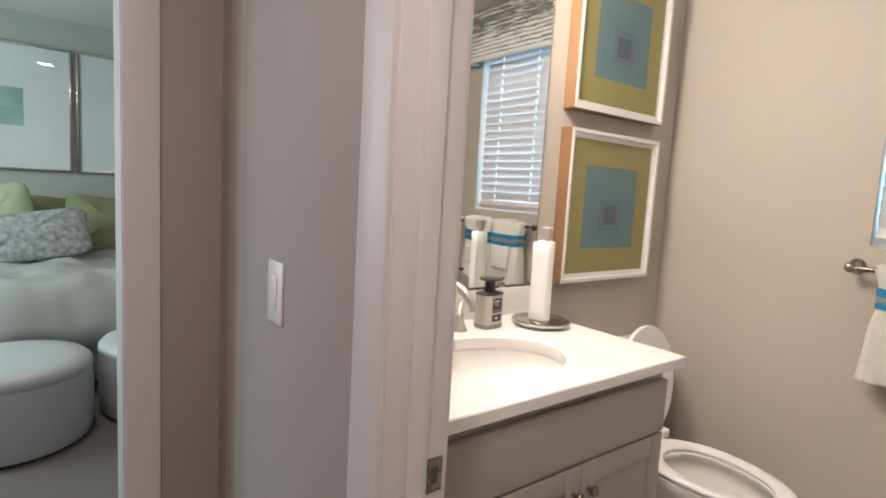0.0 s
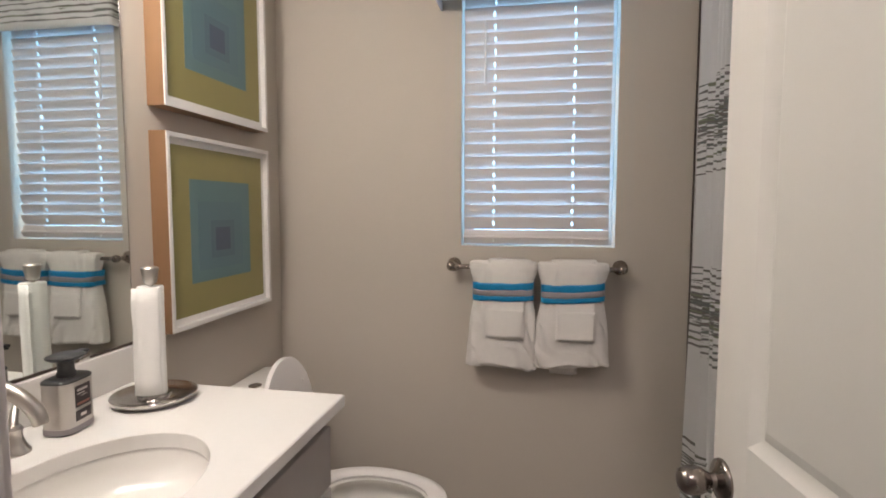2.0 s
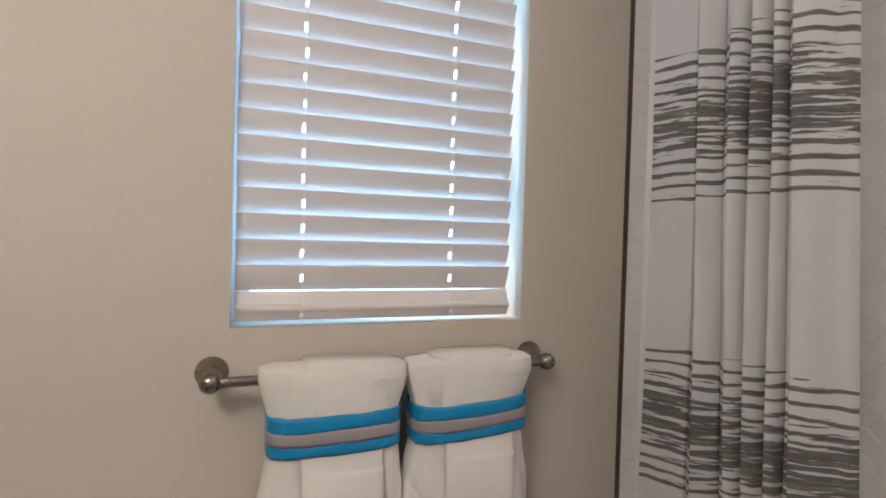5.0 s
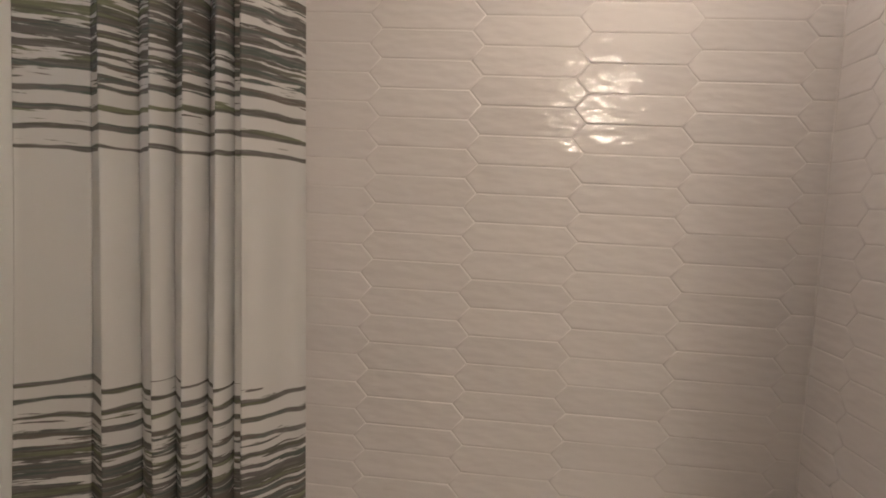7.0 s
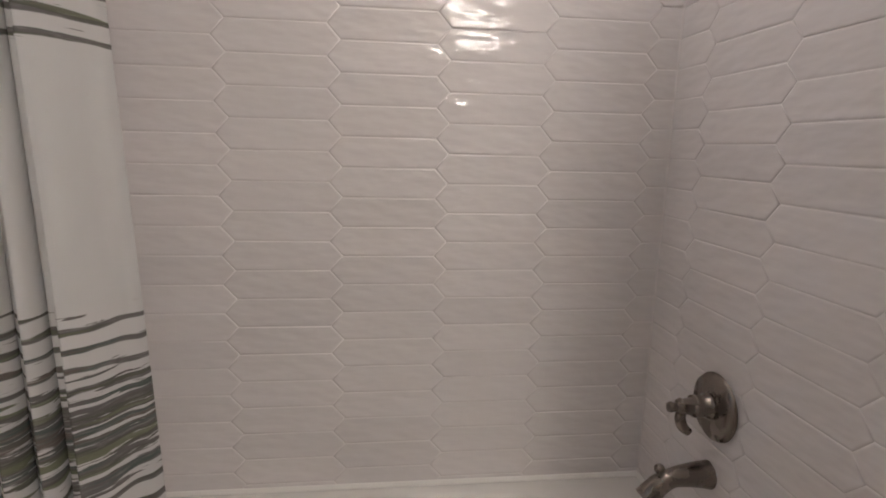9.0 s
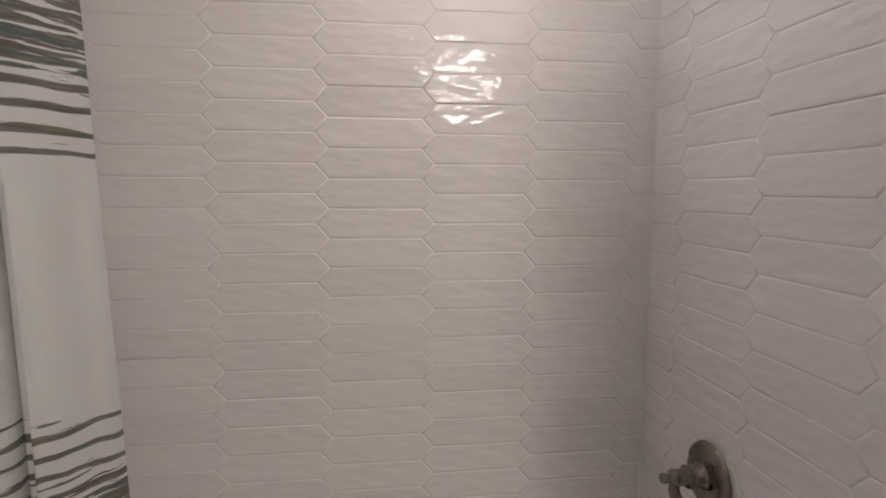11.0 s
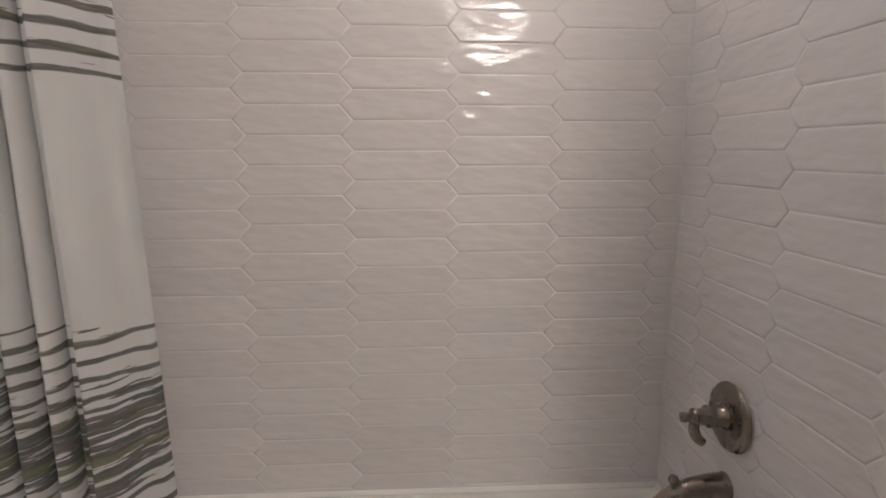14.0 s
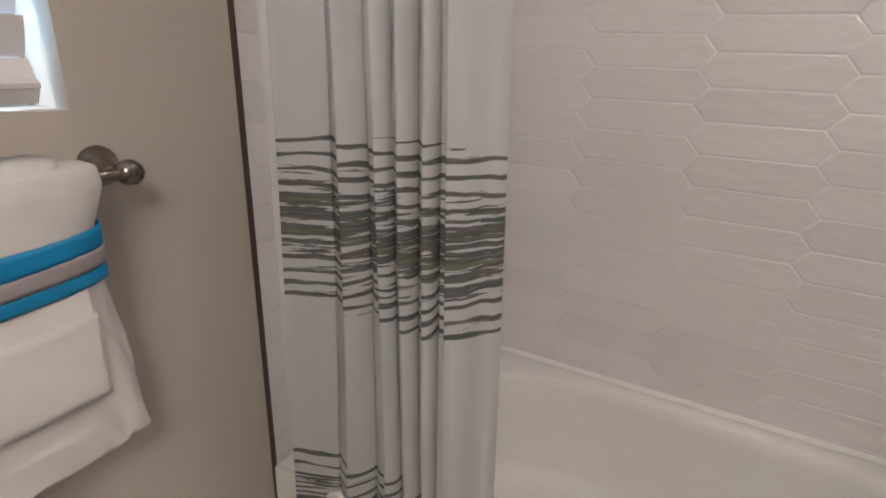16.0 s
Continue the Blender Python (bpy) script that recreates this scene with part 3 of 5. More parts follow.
def shower_curtain():
    c = thing("shower_curtain", "white shower curtain with grey-green brush-stroke bands, drawn open", "shower curtain", (2.0, -0.31, 0.06))
    path = fold_path(CREST)

    def shift(x, y, z, u):
        k = (2.05 - z) / 2.0 if z < 2.05 else 0.0
        return x + 0.008 * math.sin(3.0 * z + 6 * u) * k * (1 - u) - 0.060 * k * u + 0.027 * u ** 3, y + 0.012 * math.sin(2.2 * z + 9 * u) * k
    bm = cloth_sheet(path, [0.10 + 0.06 * i for i in range(38)], shift)
    o = part("cloth", bm, M_CURTAIN, c, smooth=180)
    md = o.modifiers.new("thickness", "SOLIDIFY")
    md.thickness = 0.0015
    rod = thing("curtain_rod", "brushed nickel shower curtain rod across the tub opening", "curtain rod", (1.5, -0.31, 2.36))
    bm = bmesh.new()
    tube(bm, [(0.771, -0.312, 2.375), (2.279, -0.312, 2.375)], 0.0125, 20)
    part("rod", bm, M_NICKEL, rod, smooth=60)
    for ax, at in (("x", (0.771, -0.312, 2.375)), ("-x", (2.279, -0.312, 2.375))):
        bm = bmesh.new()
        lathe(bm, [(0, 0), (0.03, 0), (0.03, 0.004), (0.018, 0.014), (0.0126, 0.02)], at, ax)
        part("flange", bm, M_NICKEL, rod, smooth=40)
    for k in range(7):
        x = 1.83 + 0.055 * k
        bm = bmesh.new()
        tube(bm, [(x, -0.312 + 0.02 * math.cos(a), 2.368 + 0.024 * math.sin(a)) for a in [math.tau * i / 20 for i in range(20)]], 0.0016, 6, False)
        part("ring", bm, M_NICKEL, c, smooth=60)
    # liner behind it
    ln = thing("shower_liner", "plain white plastic liner behind the shower curtain", "shower liner", (2.1, -0.40, 0.3))
    lp = [(p.x, p.y) for p in smooth_path([(2.262, -0.345, 0), (2.235, -0.372, 0), (2.20, -0.362, 0), (2.165, -0.385, 0), (2.12, -0.368, 0), (2.07, -0.390, 0), (2.02, -0.372, 0)], 6)]
    bm = cloth_sheet(lp, [0.24 + 0.18 * i for i in range(12)])
    o = part("sheet", bm, M_LINER, ln, smooth=180)
    md = o.modifiers.new("thickness", "SOLIDIFY")
    md.thickness = 0.001


shower_curtain()


# ---- tub ----
def superellipse(cx, cy, a, b, z, n=3.0, k=56):
    out = []
    for i in range(k):
        t = math.tau * i / k
        c, s = math.cos(t), math.sin(t)
        out.append((cx + a * math.copysign(abs(c) ** (2 / n), c), cy + b * math.copysign(abs(s) ** (2 / n), s), z))
    return out


def rect_ring(x0, x1, y0, y1, z, k=56):
    """Points on a rectangle met by the same angles as superellipse."""
    cx, cy, a, b = (x0 + x1) / 2, (y0 + y1) / 2, (x1 - x0) / 2, (y1 - y0) / 2
    out = []
    for i in range(k):
        t = math.tau * i / k
        c, s = math.cos(t), math.sin(t)
        m = max(abs(c), abs(s))
        out.append((cx + a * c / m, cy + b * s / m, z))
    return out


def bathtub():
    t = thing("bathtub", "glossy white alcove bathtub with an oval basin", "bathtub", (1.525, -0.65, 0))
    x0, x1, y0, y1 = 0.781, 2.269, -1.011, -0.298
    cx, cy = 1.485, -0.655
    rings = [rect_ring(x0, x1, y0, y1, 0.0), rect_ring(x0, x1, y0, y1, RIM - 0.012), rect_ring(x0 + 0.003, x1 - 0.003, y0 + 0.003, y1 - 0.003, RIM - 0.003), rect_ring(x0 + 0.010, x1 - 0.010, y0 + 0.010, y1 - 0.010, RIM)]
    for a, b, z in ((0.640, 0.318, RIM), (0.632, 0.311, RIM - 0.002), (0.625, 0.304, RIM - 0.010), (0.617, 0.297, RIM - 0.035), (0.60, 0.290, 0.34), (0.582, 0.277, 0.235), (0.566, 0.264, 0.185), (0.545, 0.245, 0.158), (0.505, 0.212, 0.144), (0.46, 0.185, 0.140), (0.30, 0.12, 0.137)):
        rings.append(superellipse(cx + (0.64 - a) * 0.25, cy, a, b, z, 2.9))
    bm = bmesh.new()
    loft(bm, rings, True, True, True)
    part("basin", bm, M_ACRYLIC, t, smooth=50)
    bm = bmesh.new()
    lathe(bm, [(0, 0.014), (0.030, 0.014), (0.036, 0.010), (0.038, 0.0)], (0.866, -0.705, 0.385), "x", 32)
    part("overflow_plate", bm, M_NICKEL, t, "round brushed nickel overflow plate", smooth=40)
    bm = bmesh.new()
    lathe(bm, [(0, 0.004), (0.028, 0.004), (0.034, 0.0)], (1.06, -0.68, 0.1385), "z", 28)
    part("drain", bm, M_NICKEL, t, "round nickel drain", smooth=40)
    # caulk and flat strip where the tub meets the wall
    for run in ([(x, TY + o, RIM + z) for x in (0.781, 2.269) for o, z in ((0, -0.001), (0.008, -0.001), (0.0075, 0.003), (0.003, 0.0095), (0, 0.012))], [(0.781 + o, y, RIM + z) for y in (TY + 0.008, y1) for o, z in ((0, -0.001), (0.008, -0.001), (0.0075, 0.003), (0.003, 0.0095), (0, 0.012))]):
        bm = bmesh.new()
        loft(bm, [run[:5], run[5:]], True, True, True)
        bmesh.ops.recalc_face_normals(bm, faces=bm.faces)
        part("caulk_bead", bm, M_CAULK, t)


bathtub()


def tub_fittings():
    y = -0.705
    v = thing("shower_valve", "round brushed nickel shower valve with a lever handle", "shower valve", (TX, y, 0.815))
    bm = bmesh.new()
    lathe(bm, [(0, 0.012), (0.05, 0.0125), (0.068, 0.010), (0.074, 0.006), (0.076, 0.0)], (TX + 0.004, y, 0.815), "x", 48)
    part("escutcheon", bm, M_NICKEL, v, smooth=40)
    bm = bmesh.new()
    lathe(bm, [(0.030, 0.0), (0.030, 0.012), (0.024, 0.018), (0.022, 0.036), (0.0245, 0.038), (0.0245, 0.046), (0.019, 0.050), (0.017, 0.070), (0.019, 0.073), (0.016, 0.080), (0.010, 0.084), (0.010, 0.090), (0.012, 0.095), (0.010, 0.102), (0, 0.104)], (TX + 0.012, y, 0.818), "x", 32)
    part("handle_hub", bm, M_NICKEL, v, smooth=40)
    bm = bmesh.new()
    tube(bm, smooth_path([(TX + 0.080, y, 0.815), (TX + 0.086, y + 0.004, 0.795), (TX + 0.080, y + 0.007, 0.775), (TX + 0.066, y + 0.010, 0.762)], 5), [0.009 + 0.003 * math.sin(i / 15 * 3.14) for i in range(16)], 12)
    part("lever", bm, M_NICKEL, v, smooth=60)
    s = thing("tub_spout", "brushed nickel tub spout with a diverter knob", "tub spout", (TX, y, 0.64))
    pts = smooth_path([(TX, y, 0.650), (TX + 0.04, y, 0.651), (TX + 0.085, y, 0.646), (TX + 0.118, y, 0.628), (TX + 0.143, y, 0.598)], 5)
    n = len(pts)
    rr = [0.032 - 0.011 * min(1, i / 10) + (0.006 * max(0, (i - 11) / 9)) for i in range(n)]
    bm = bmesh.new()
    tube(bm, pts, rr, 24)
    part("body", bm, M_NICKEL, s, smooth=50)
    bm = bmesh.new()
    lathe(bm, [(0.006, 0), (0.006, 0.012), (0.011, 0.016), (0.012, 0.024), (0.008, 0.030), (0, 0.031)], (TX + 0.118, y, 0.648), "z", 20)
    part("diverter_knob", bm, M_NICKEL, s, smooth=50)
    h = thing("overhead_shower", "brushed nickel shower head on a bent arm high on the tile", "shower head", (TX, -0.691, 2.124))
    bm = bmesh.new()
    lathe(bm, [(0, 0.012), (0.012, 0.012), (0.022, 0.008), (0.030, 0.0)], (TX + 0.004, -0.691, 2.124), "x", 32)
    part("flange", bm, M_NICKEL, h, smooth=40)
    bm = bmesh.new()
    tube(bm, smooth_path([(TX, -0.691, 2.124), (TX + 0.05, -0.690, 2.124), (TX + 0.085, -0.688, 2.112), (TX + 0.118, -0.685, 2.078)], 6), 0.0095, 16)
    part("arm", bm, M_NICKEL, h, smooth=60)
    d = Vector((0.40, -0.20, -0.89)).normalized()
    turn = d.to_track_quat("Z", "Y").to_matrix().to_4x4()
    bm = bmesh.new()
    lathe(bm, [(0, -0.010), (0.012, -0.008), (0.015, 0.0), (0.015, 0.008), (0.012, 0.014), (0.016, 0.020), (0.022, 0.028), (0.050, 0.040), (0.062, 0.047), (0.065, 0.058), (0.062, 0.064), (0.056, 0.065)], (TX + 0.114, -0.685, 2.084), turn=turn, seg=40)
    part("head", bm, M_NICKEL, h, smooth=40)
    bm = bmesh.new()
    lathe(bm, [(0.057, 0.0635), (0.052, 0.0645), (0.0, 0.0645)], (TX + 0.114, -0.685, 2.084), turn=turn, seg=40)
    mm = Matrix.Translation((TX + 0.114, -0.685, 2.084)) @ turn
    for ring, cnt in ((0.010, 6), (0.022, 12), (0.034, 18), (0.046, 24)):
        for i in range(cnt):
            a = math.tau * i / cnt
            c = mm @ Vector((ring * math.cos(a), ring * math.sin(a), 0.0645))
            lathe(bm, [(0.0026, 0), (0.002, 0.0022), (0, 0.0024)], c, turn=turn, seg=6)
    part("spray_plate", bm, mat("spray_plate_rubber", (0.26, 0.245, 0.235), 0.5), h, "grey spray plate with rows of nozzles")


tub_fittings()


# ---- towel bar and towels ----
BARX, BARZ = 2.208, 1.128


def towel_bar():
    t = thing("towel_bar", "brushed nickel towel bar with round posts under the window", "towel bar", (WX, 0.25, BARZ))
    bm = bmesh.new()
    tube(bm, [(BARX, -0.052, BARZ), (BARX, 0.562, BARZ)], 0.0085, 20)
    part("bar", bm, M_NICKEL, t, smooth=60)
    for y in (-0.058, 0.568):
        bm = bmesh.new()
        lathe(bm, [(0, 0.088), (0.009, 0.087), (0.015, 0.082), (0.0175, 0.073), (0.015, 0.063), (0.009, 0.056), (0.009, 0.045), (0.014, 0.025), (0.022, 0.010), (0.027, 0.005), (0.028, 0.0)], (WX, y, BARZ), "-x", 32)
        part("post", bm, M_NICKEL, t, smooth=50)


towel_bar()


def panel(bm, outline, x_front, depth, rows=16, cols=14, wob=0.004, seed=0.0, crease=0.0, hem=0.0):
    """A soft folded cloth body in front of x_front+depth; outline(z) gives (y0, y1) from t=0 (top) to 1 (bottom)."""
    rings = []
    for r in range(rows + 1):
        t = r / rows
        y0, y1, z, dx, dd = outline(t)
        ring = []
        per = 2 * cols
        for k in range(per):
            a = math.tau * k / per
            ca, sa = math.cos(a), math.sin(a)
            u = math.copysign(abs(ca) ** 0.42, ca)
            w = math.copysign(abs(sa) ** 0.5, sa)
            y = (y0 + y1) / 2 + (y1 - y0) / 2 * u
            x = x_front + depth / 2 + dx - (depth / 2 + dd) * w
            n = noise.noise(Vector((y * 14 + seed, z * 7, seed * 3 + (2 if w > 0 else 9))))
            n2 = noise.noise(Vector((y * 38 + seed, z * 10, 4.0 + seed)))
            pl = noise.noise(Vector((y * 55 + seed * 2, z * 4, 11.0)))
            cr = noise.noise(Vector((y * 24 + 5 * t + seed * 7, z * 5, seed)))
            fold = crease * (1 - abs(cr) * 5) * min(1, 2.2 * t * t) if abs(cr) < 0.2 else 0.0
            drop = hem * noise.noise(Vector((y * 11 + seed, 3.3, seed))) * max(0, t - 0.55) / 0.45
            ring.append((x - wob * (n * 1.4 + n2 * 0.6 + pl * 0.7) * (1 if w > 0 else 0.3) + fold * (1 if w > 0 else 0.2), y + 0.4 * wob * n, z + 0.004 * n2 + drop))
        rings.append(ring)
    loft(bm, rings, True, True, True)


def lerp_table(tab, t):
    for (t0, *a), (t1, *b) in zip(tab, tab[1:]):
        if t <= t1:
            k = (t - t0) / (t1 - t0)
            k = k * k * (3 - 2 * k)
            return [p + (q - p) * k for p, q in zip(a, b)]
    return list(tab[-1][1:])


def towel_set(yc, w, zbot, label, seed, fold, tilt=0.0, tail=None, flare=(1.0, 1.0)):
    """A bath towel over the bar, cinched by a ribbon, with a small towel tucked in front."""
    tw = thing("bath_towel", label, "towel", (BARX, yc, 0.75), "towels on the towel bar")
    bm = bmesh.new()
    # t, half left, half right, z, dx, extra depth
    tab = [(0.0, 0.47 * w, 0.47 * w, 1.152, 0, -0.010), (0.03, 0.495 * w, 0.495 * w, 1.148, 0, 0.0), (0.12, 0.505 * w, 0.50 * w, 1.128, 0, 0.004), (0.26, 0.445 * w, 0.445 * w, 1.080, 0, 0.0), (0.36, 0.43 * w, 0.43 * w, 1.046, 0, -0.002),
           (0.46, 0.44 * w, 0.44 * w, 1.010, 0, 0.001), (0.62, 0.495 * w, 0.49 * w, 0.93, 0, 0.005), (0.85, 0.53 * w, 0.52 * w, 0.83, 0, 0.005), (0.97, 0.55 * w, 0.54 * w, zbot + 0.006, 0, 0.001), (1.0, 0.54 * w, 0.53 * w, zbot, 0, -0.006)]

    def outline(t):
        a, b, z, dx, dd = lerp_table(tab, t)
        k = max(0.0, (t - 0.46) / 0.54)
        a, b = a * (1 + (flare[0] - 1) * k), b * (1 + (flare[1] - 1) * k)
        return yc - a, yc + b, z, dx, dd
    panel(bm, outline, 2.166, 0.072, 48, 44, 0.006, seed, 0.009, 0.022)
    part("body", bm, M_TERRY, tw, smooth=180)
    if tail:
        bm = bmesh.new()
        panel(bm, lambda t: (tail[0] + 0.008 * t, tail[1] - 0.01 * t, 0.86 - (0.86 - tail[2]) * t, 0, -0.002 * t), 2.222, 0.020, 10, 12, 0.003, seed + 5, 0.003, 0.012)
        part("back_layer", bm, M_TERRY, tw, smooth=180)
    # centre fold over the top
    bm = bmesh.new()
    panel(bm, lambda t: (yc + fold[0] * w + 0.006 * t, yc + fold[1] * w - 0.006 * t, 1.160 - 0.105 * t, 0, -0.012 * (1 - t) ** 4), 2.157, 0.090, 14, 24, 0.002, seed + 2)
    part("folded_top", bm, M_TERRY, tw, smooth=180)
    # ribbon in three stripes
    rib = thing("ribbon", "blue and grey ribbon tied round a white towel", "ribbon", (BARX, yc, 1.035), "ribbons round the towels")
    hw = 0.436 * w
    for nm, z0, z1, m_, g in (("blue_band", 1.051, 1.078, M_BLUE, 0), ("grey_band", 1.031, 1.053, M_GREYRIB, 0.0015), ("blue_band", 1.012, 1.032, M_BLUE, 0)):
        bm = bmesh.new()
        rings = []
        for r in range(5):
            z = z0 + (z1 - z0) * r / 4
            ring = []
            for k in range(96):
                a = math.tau * k / 96
                ca, sa = math.cos(a), math.sin(a)
                u = math.copysign(abs(ca) ** 0.42, ca)
                v = math.copysign(abs(sa) ** 0.5, sa)
                y = yc + (hw + 0.004) * u
                n = noise.noise(Vector((y * 30 + seed, z * 40, 7.0)))
                bow = 0.006 * math.cos(u * 1.5)
                x = 2.206 - (0.052 + 0.001 * (r in (1, 2, 3)) + g) * v - 0.0015 * n
                pl = noise.noise(Vector((y * 75 + seed * 5 + z0 * 300, z * 9, 2.0)))
                ring.append((x - 0.0022 * pl * (g == 0), y, z - bow * 0.6 + 0.0025 * n + 0.002 * pl * (r in (0, 4)) - tilt * u))
            rings.append(ring)
        loft(bm, rings)
        o = part(nm, bm, m_, rib, smooth=180)
        md = o.modifiers.new("thickness", "SOLIDIFY")
        md.thickness = 0.0012
    # small towel tucked under the ribbon
    hd = thing("hand_towel", "small folded white towel tucked under the ribbon", "towel", (2.145, yc, 0.87), "hand towels under the ribbons")
    bm = bmesh.new()
    y0, y1 = yc - 0.31 * w, yc + 0.24 * w
    panel(bm, lambda t: (y0 + 0.004 * t, y1 - 0.002 * t, 1.030 - 0.154 * t, 0.013 - 0.011 * min(1, t * 1.5), -0.003 + 0.004 * t), 2.143, 0.018, 16, 20, 0.0022, seed + 3, 0.002, 0.006)
    part("body", bm, M_TERRY, hd, smooth=180)
    bm = bmesh.new()
    panel(bm, lambda t: (y0 - 0.002, y1 - 0.012, 0.98 - 0.112 * t, 0.004 * t, 0), 2.151, 0.014, 8, 14, 0.001, seed + 4)
    part("under_layer", bm, M_TERRY, hd, smooth=180)


towel_set(0.369, 0.252, 0.752, "white terry bath towel tied with ribbon, flaring below", 1.3, (-0.40, 0.22), 0.001, flare=(0.93, 1.03))
towel_set(0.117, 0.252, 0.778, "white terry bath towel tied with ribbon, back layer hanging lower", 6.1, (-0.33, 0.31), 0.006, (0.085, 0.205, 0.732), (0.97, 1.14))


# ---- pictures ----
def picture(z0, z1):
    x0, x1, yf = 1.538, 2.098, 1.250
    p = thing("framed_print", "square oak-framed print of nested blue squares on olive", "picture", ((x0 + x1) / 2, NY, z0), "pair of framed prints")
    w = 0.013
    for nm, d in (("frame_side", (x0, x0 + w, yf + 0.003, NY, z0, z1)), ("frame_side", (x1 - w, x1, yf + 0.003, NY, z0, z1)), ("frame_side", (x0 + w, x1 - w, yf + 0.003, NY, z0, z0 + w)), ("frame_side", (x0 + w, x1 - w, yf + 0.003, NY, z1 - w, z1))):
        boxpart(nm, d, M_WOOD, p, "natural oak frame side")
    bm = bmesh.new()
    for d in ((x0 + 0.001, x0 + w, yf, yf + 0.003, z0 + 0.001, z1 - 0.001), (x1 - w, x1 - 0.001, yf, yf + 0.003, z0 + 0.001, z1 - 0.001), (x0 + w, x1 - w, yf, yf + 0.003, z0 + 0.001, z0 + w), (x0 + w, x1 - w, yf, yf + 0.003, z1 - w, z1 - 0.001)):
        box(bm, *d)
    part("frame_face", bm, M_FRAMEWHITE, p, "white painted frame face")
    boxpart("frame_lining", (x0 + w, x1 - w, yf + 0.016, yf + 0.030, z0 + w, z1 - w), M_FRAMEWHITE, p)
    bm = bmesh.new()
    for d in ((x0 + w, x0 + w + 0.002, yf + 0.001, yf + 0.016, z0 + w, z1 - w), (x1 - w - 0.002, x1 - w, yf + 0.001, yf + 0.016, z0 + w, z1 - w), (x0 + w, x1 - w, yf + 0.001, yf + 0.016, z0 + w, z0 + w + 0.002), (x0 + w, x1 - w, yf + 0.001, yf + 0.016, z1 - w - 0.002, z1 - w)):
        box(bm, *d)
    part("frame_lip", bm, M_FRAMEWHITE, p)
    W, H = x1 - x0, z1 - z0
    ya = yf + 0.016
    for i, (nm, a, b, c, d, m_) in enumerate((("olive_mat", 0.058, 0.942, 0.058, 0.942, M_OLIVE), ("teal_square", 0.20, 0.785, 0.223, 0.775, M_TEAL), ("blue_square", 0.265, 0.70, 0.285, 0.66, M_BLUE2), ("blue_grey_square", 0.375, 0.61, 0.345, 0.555, M_BLUEGREY), ("slate_square", 0.42, 0.565, 0.385, 0.515, M_NAVY))):
        boxpart(nm, (x0 + W * a, x0 + W * b, ya - 0.0004 * (i + 1), ya - 0.0004 * i, z0 + H * c, z0 + H * d), m_, p)


picture(0.991, 1.563)
picture(1.630, 2.202)


# ---- mirror, vanity ----
mir = thing("mirror", "large frameless wall mirror resting on the backsplash", "mirror", (1.0, NY, 0.992))
boxpart("glass", (0.60, 1.443, NY - 0.006, NY - 0.001, 0.993, 2.03), M_MIRROR, mir)
bm = bmesh.new()
box(bm, 1.443, 1.4455, NY - 0.0065, NY - 0.001, 0.9925, 2.03)
part("polished_edge", bm, M_STEEL, mir)
boxpart("bottom_channel", (0.60, 1.4455, NY - 0.009, NY - 0.001, 0.9865, 0.9925), M_BRONZE, mir, "dark metal channel under the glass")
for x in (0.8, 1.27):
    boxpart("mirror_clip", (x, x + 0.03, NY - 0.010, NY - 0.0066, 0.986, 1.003), M_STEEL, mir, bevel=0.001)


def vanity():
    v = thing("vanity_cabinet", "grey painted vanity cabinet with two shaker doors", "cabinet", (0.97, 1.0, 0))
    x0, x1, yf, z1 = HX1 + 0.002, 1.402, 0.745, 0.858
    bm = bmesh.new()
    box(bm, x0, x1, yf, NY - 0.001, 0.10, 0.76, 0.001)
    for q in ((x0, x1, yf, yf + 0.02, 0.76, z1), (x0, x0 + 0.016, yf + 0.02, NY - 0.001, 0.76, z1), (x1 - 0.016, x1, yf + 0.02, NY - 0.001, 0.76, z1), (x0 + 0.016, x1 - 0.016, NY - 0.016, NY - 0.001, 0.76, z1)):
        box(bm, *q)
    part("body", bm, M_CABINET, v)
    boxpart("toe_kick", (x0, x1, yf + 0.06, NY - 0.001, 0, 0.10), M_GAP, v)
    boxpart("drawer_front", (x0 + 0.008, x1 - 0.004, yf - 0.020, yf - 0.001, 0.677, 0.824), M_CABINET, v, bevel=0.002)
    xm = 1.046
    for a, b in ((2 * xm - x1 + 0.004, xm - 0.0015), (xm + 0.0015, x1 - 0.004)):
        d = boxpart("door", (a + 0.05, b - 0.05, yf - 0.012, yf - 0.001, 0.165, 0.615), M_CABINET, v)
        for q in ((a, a + 0.055, yf - 0.020, yf - 0.001, 0.115, 0.669), (b - 0.055, b, yf - 0.020, yf - 0.001, 0.115, 0.669)):
            boxpart("stile", q, M_CABINET, d, bevel=0.001)
        for q in ((a + 0.055, b - 0.055, yf - 0.020, yf - 0.001, 0.115, 0.170), (a + 0.055, b - 0.055, yf - 0.020, yf - 0.001, 0.612, 0.669)):
            boxpart("rail", q, M_CABINET, d, bevel=0.001)
        kx = b - 0.028 if b < xm else a + 0.028
        bm = bmesh.new()
        lathe(bm, [(0.006, 0), (0.005, 0.010), (0.008, 0.014), (0.0135, 0.018), (0.0135, 0.024), (0.010, 0.028), (0, 0.029)], (kx, yf - 0.020, 0.603), "-y", 24)
        part("knob", bm, M_NICKEL, d, "brushed nickel cabinet knob", smooth=40)


vanity()
SX, SY, SA, SB = 0.935, 0.955, 0.222, 0.165


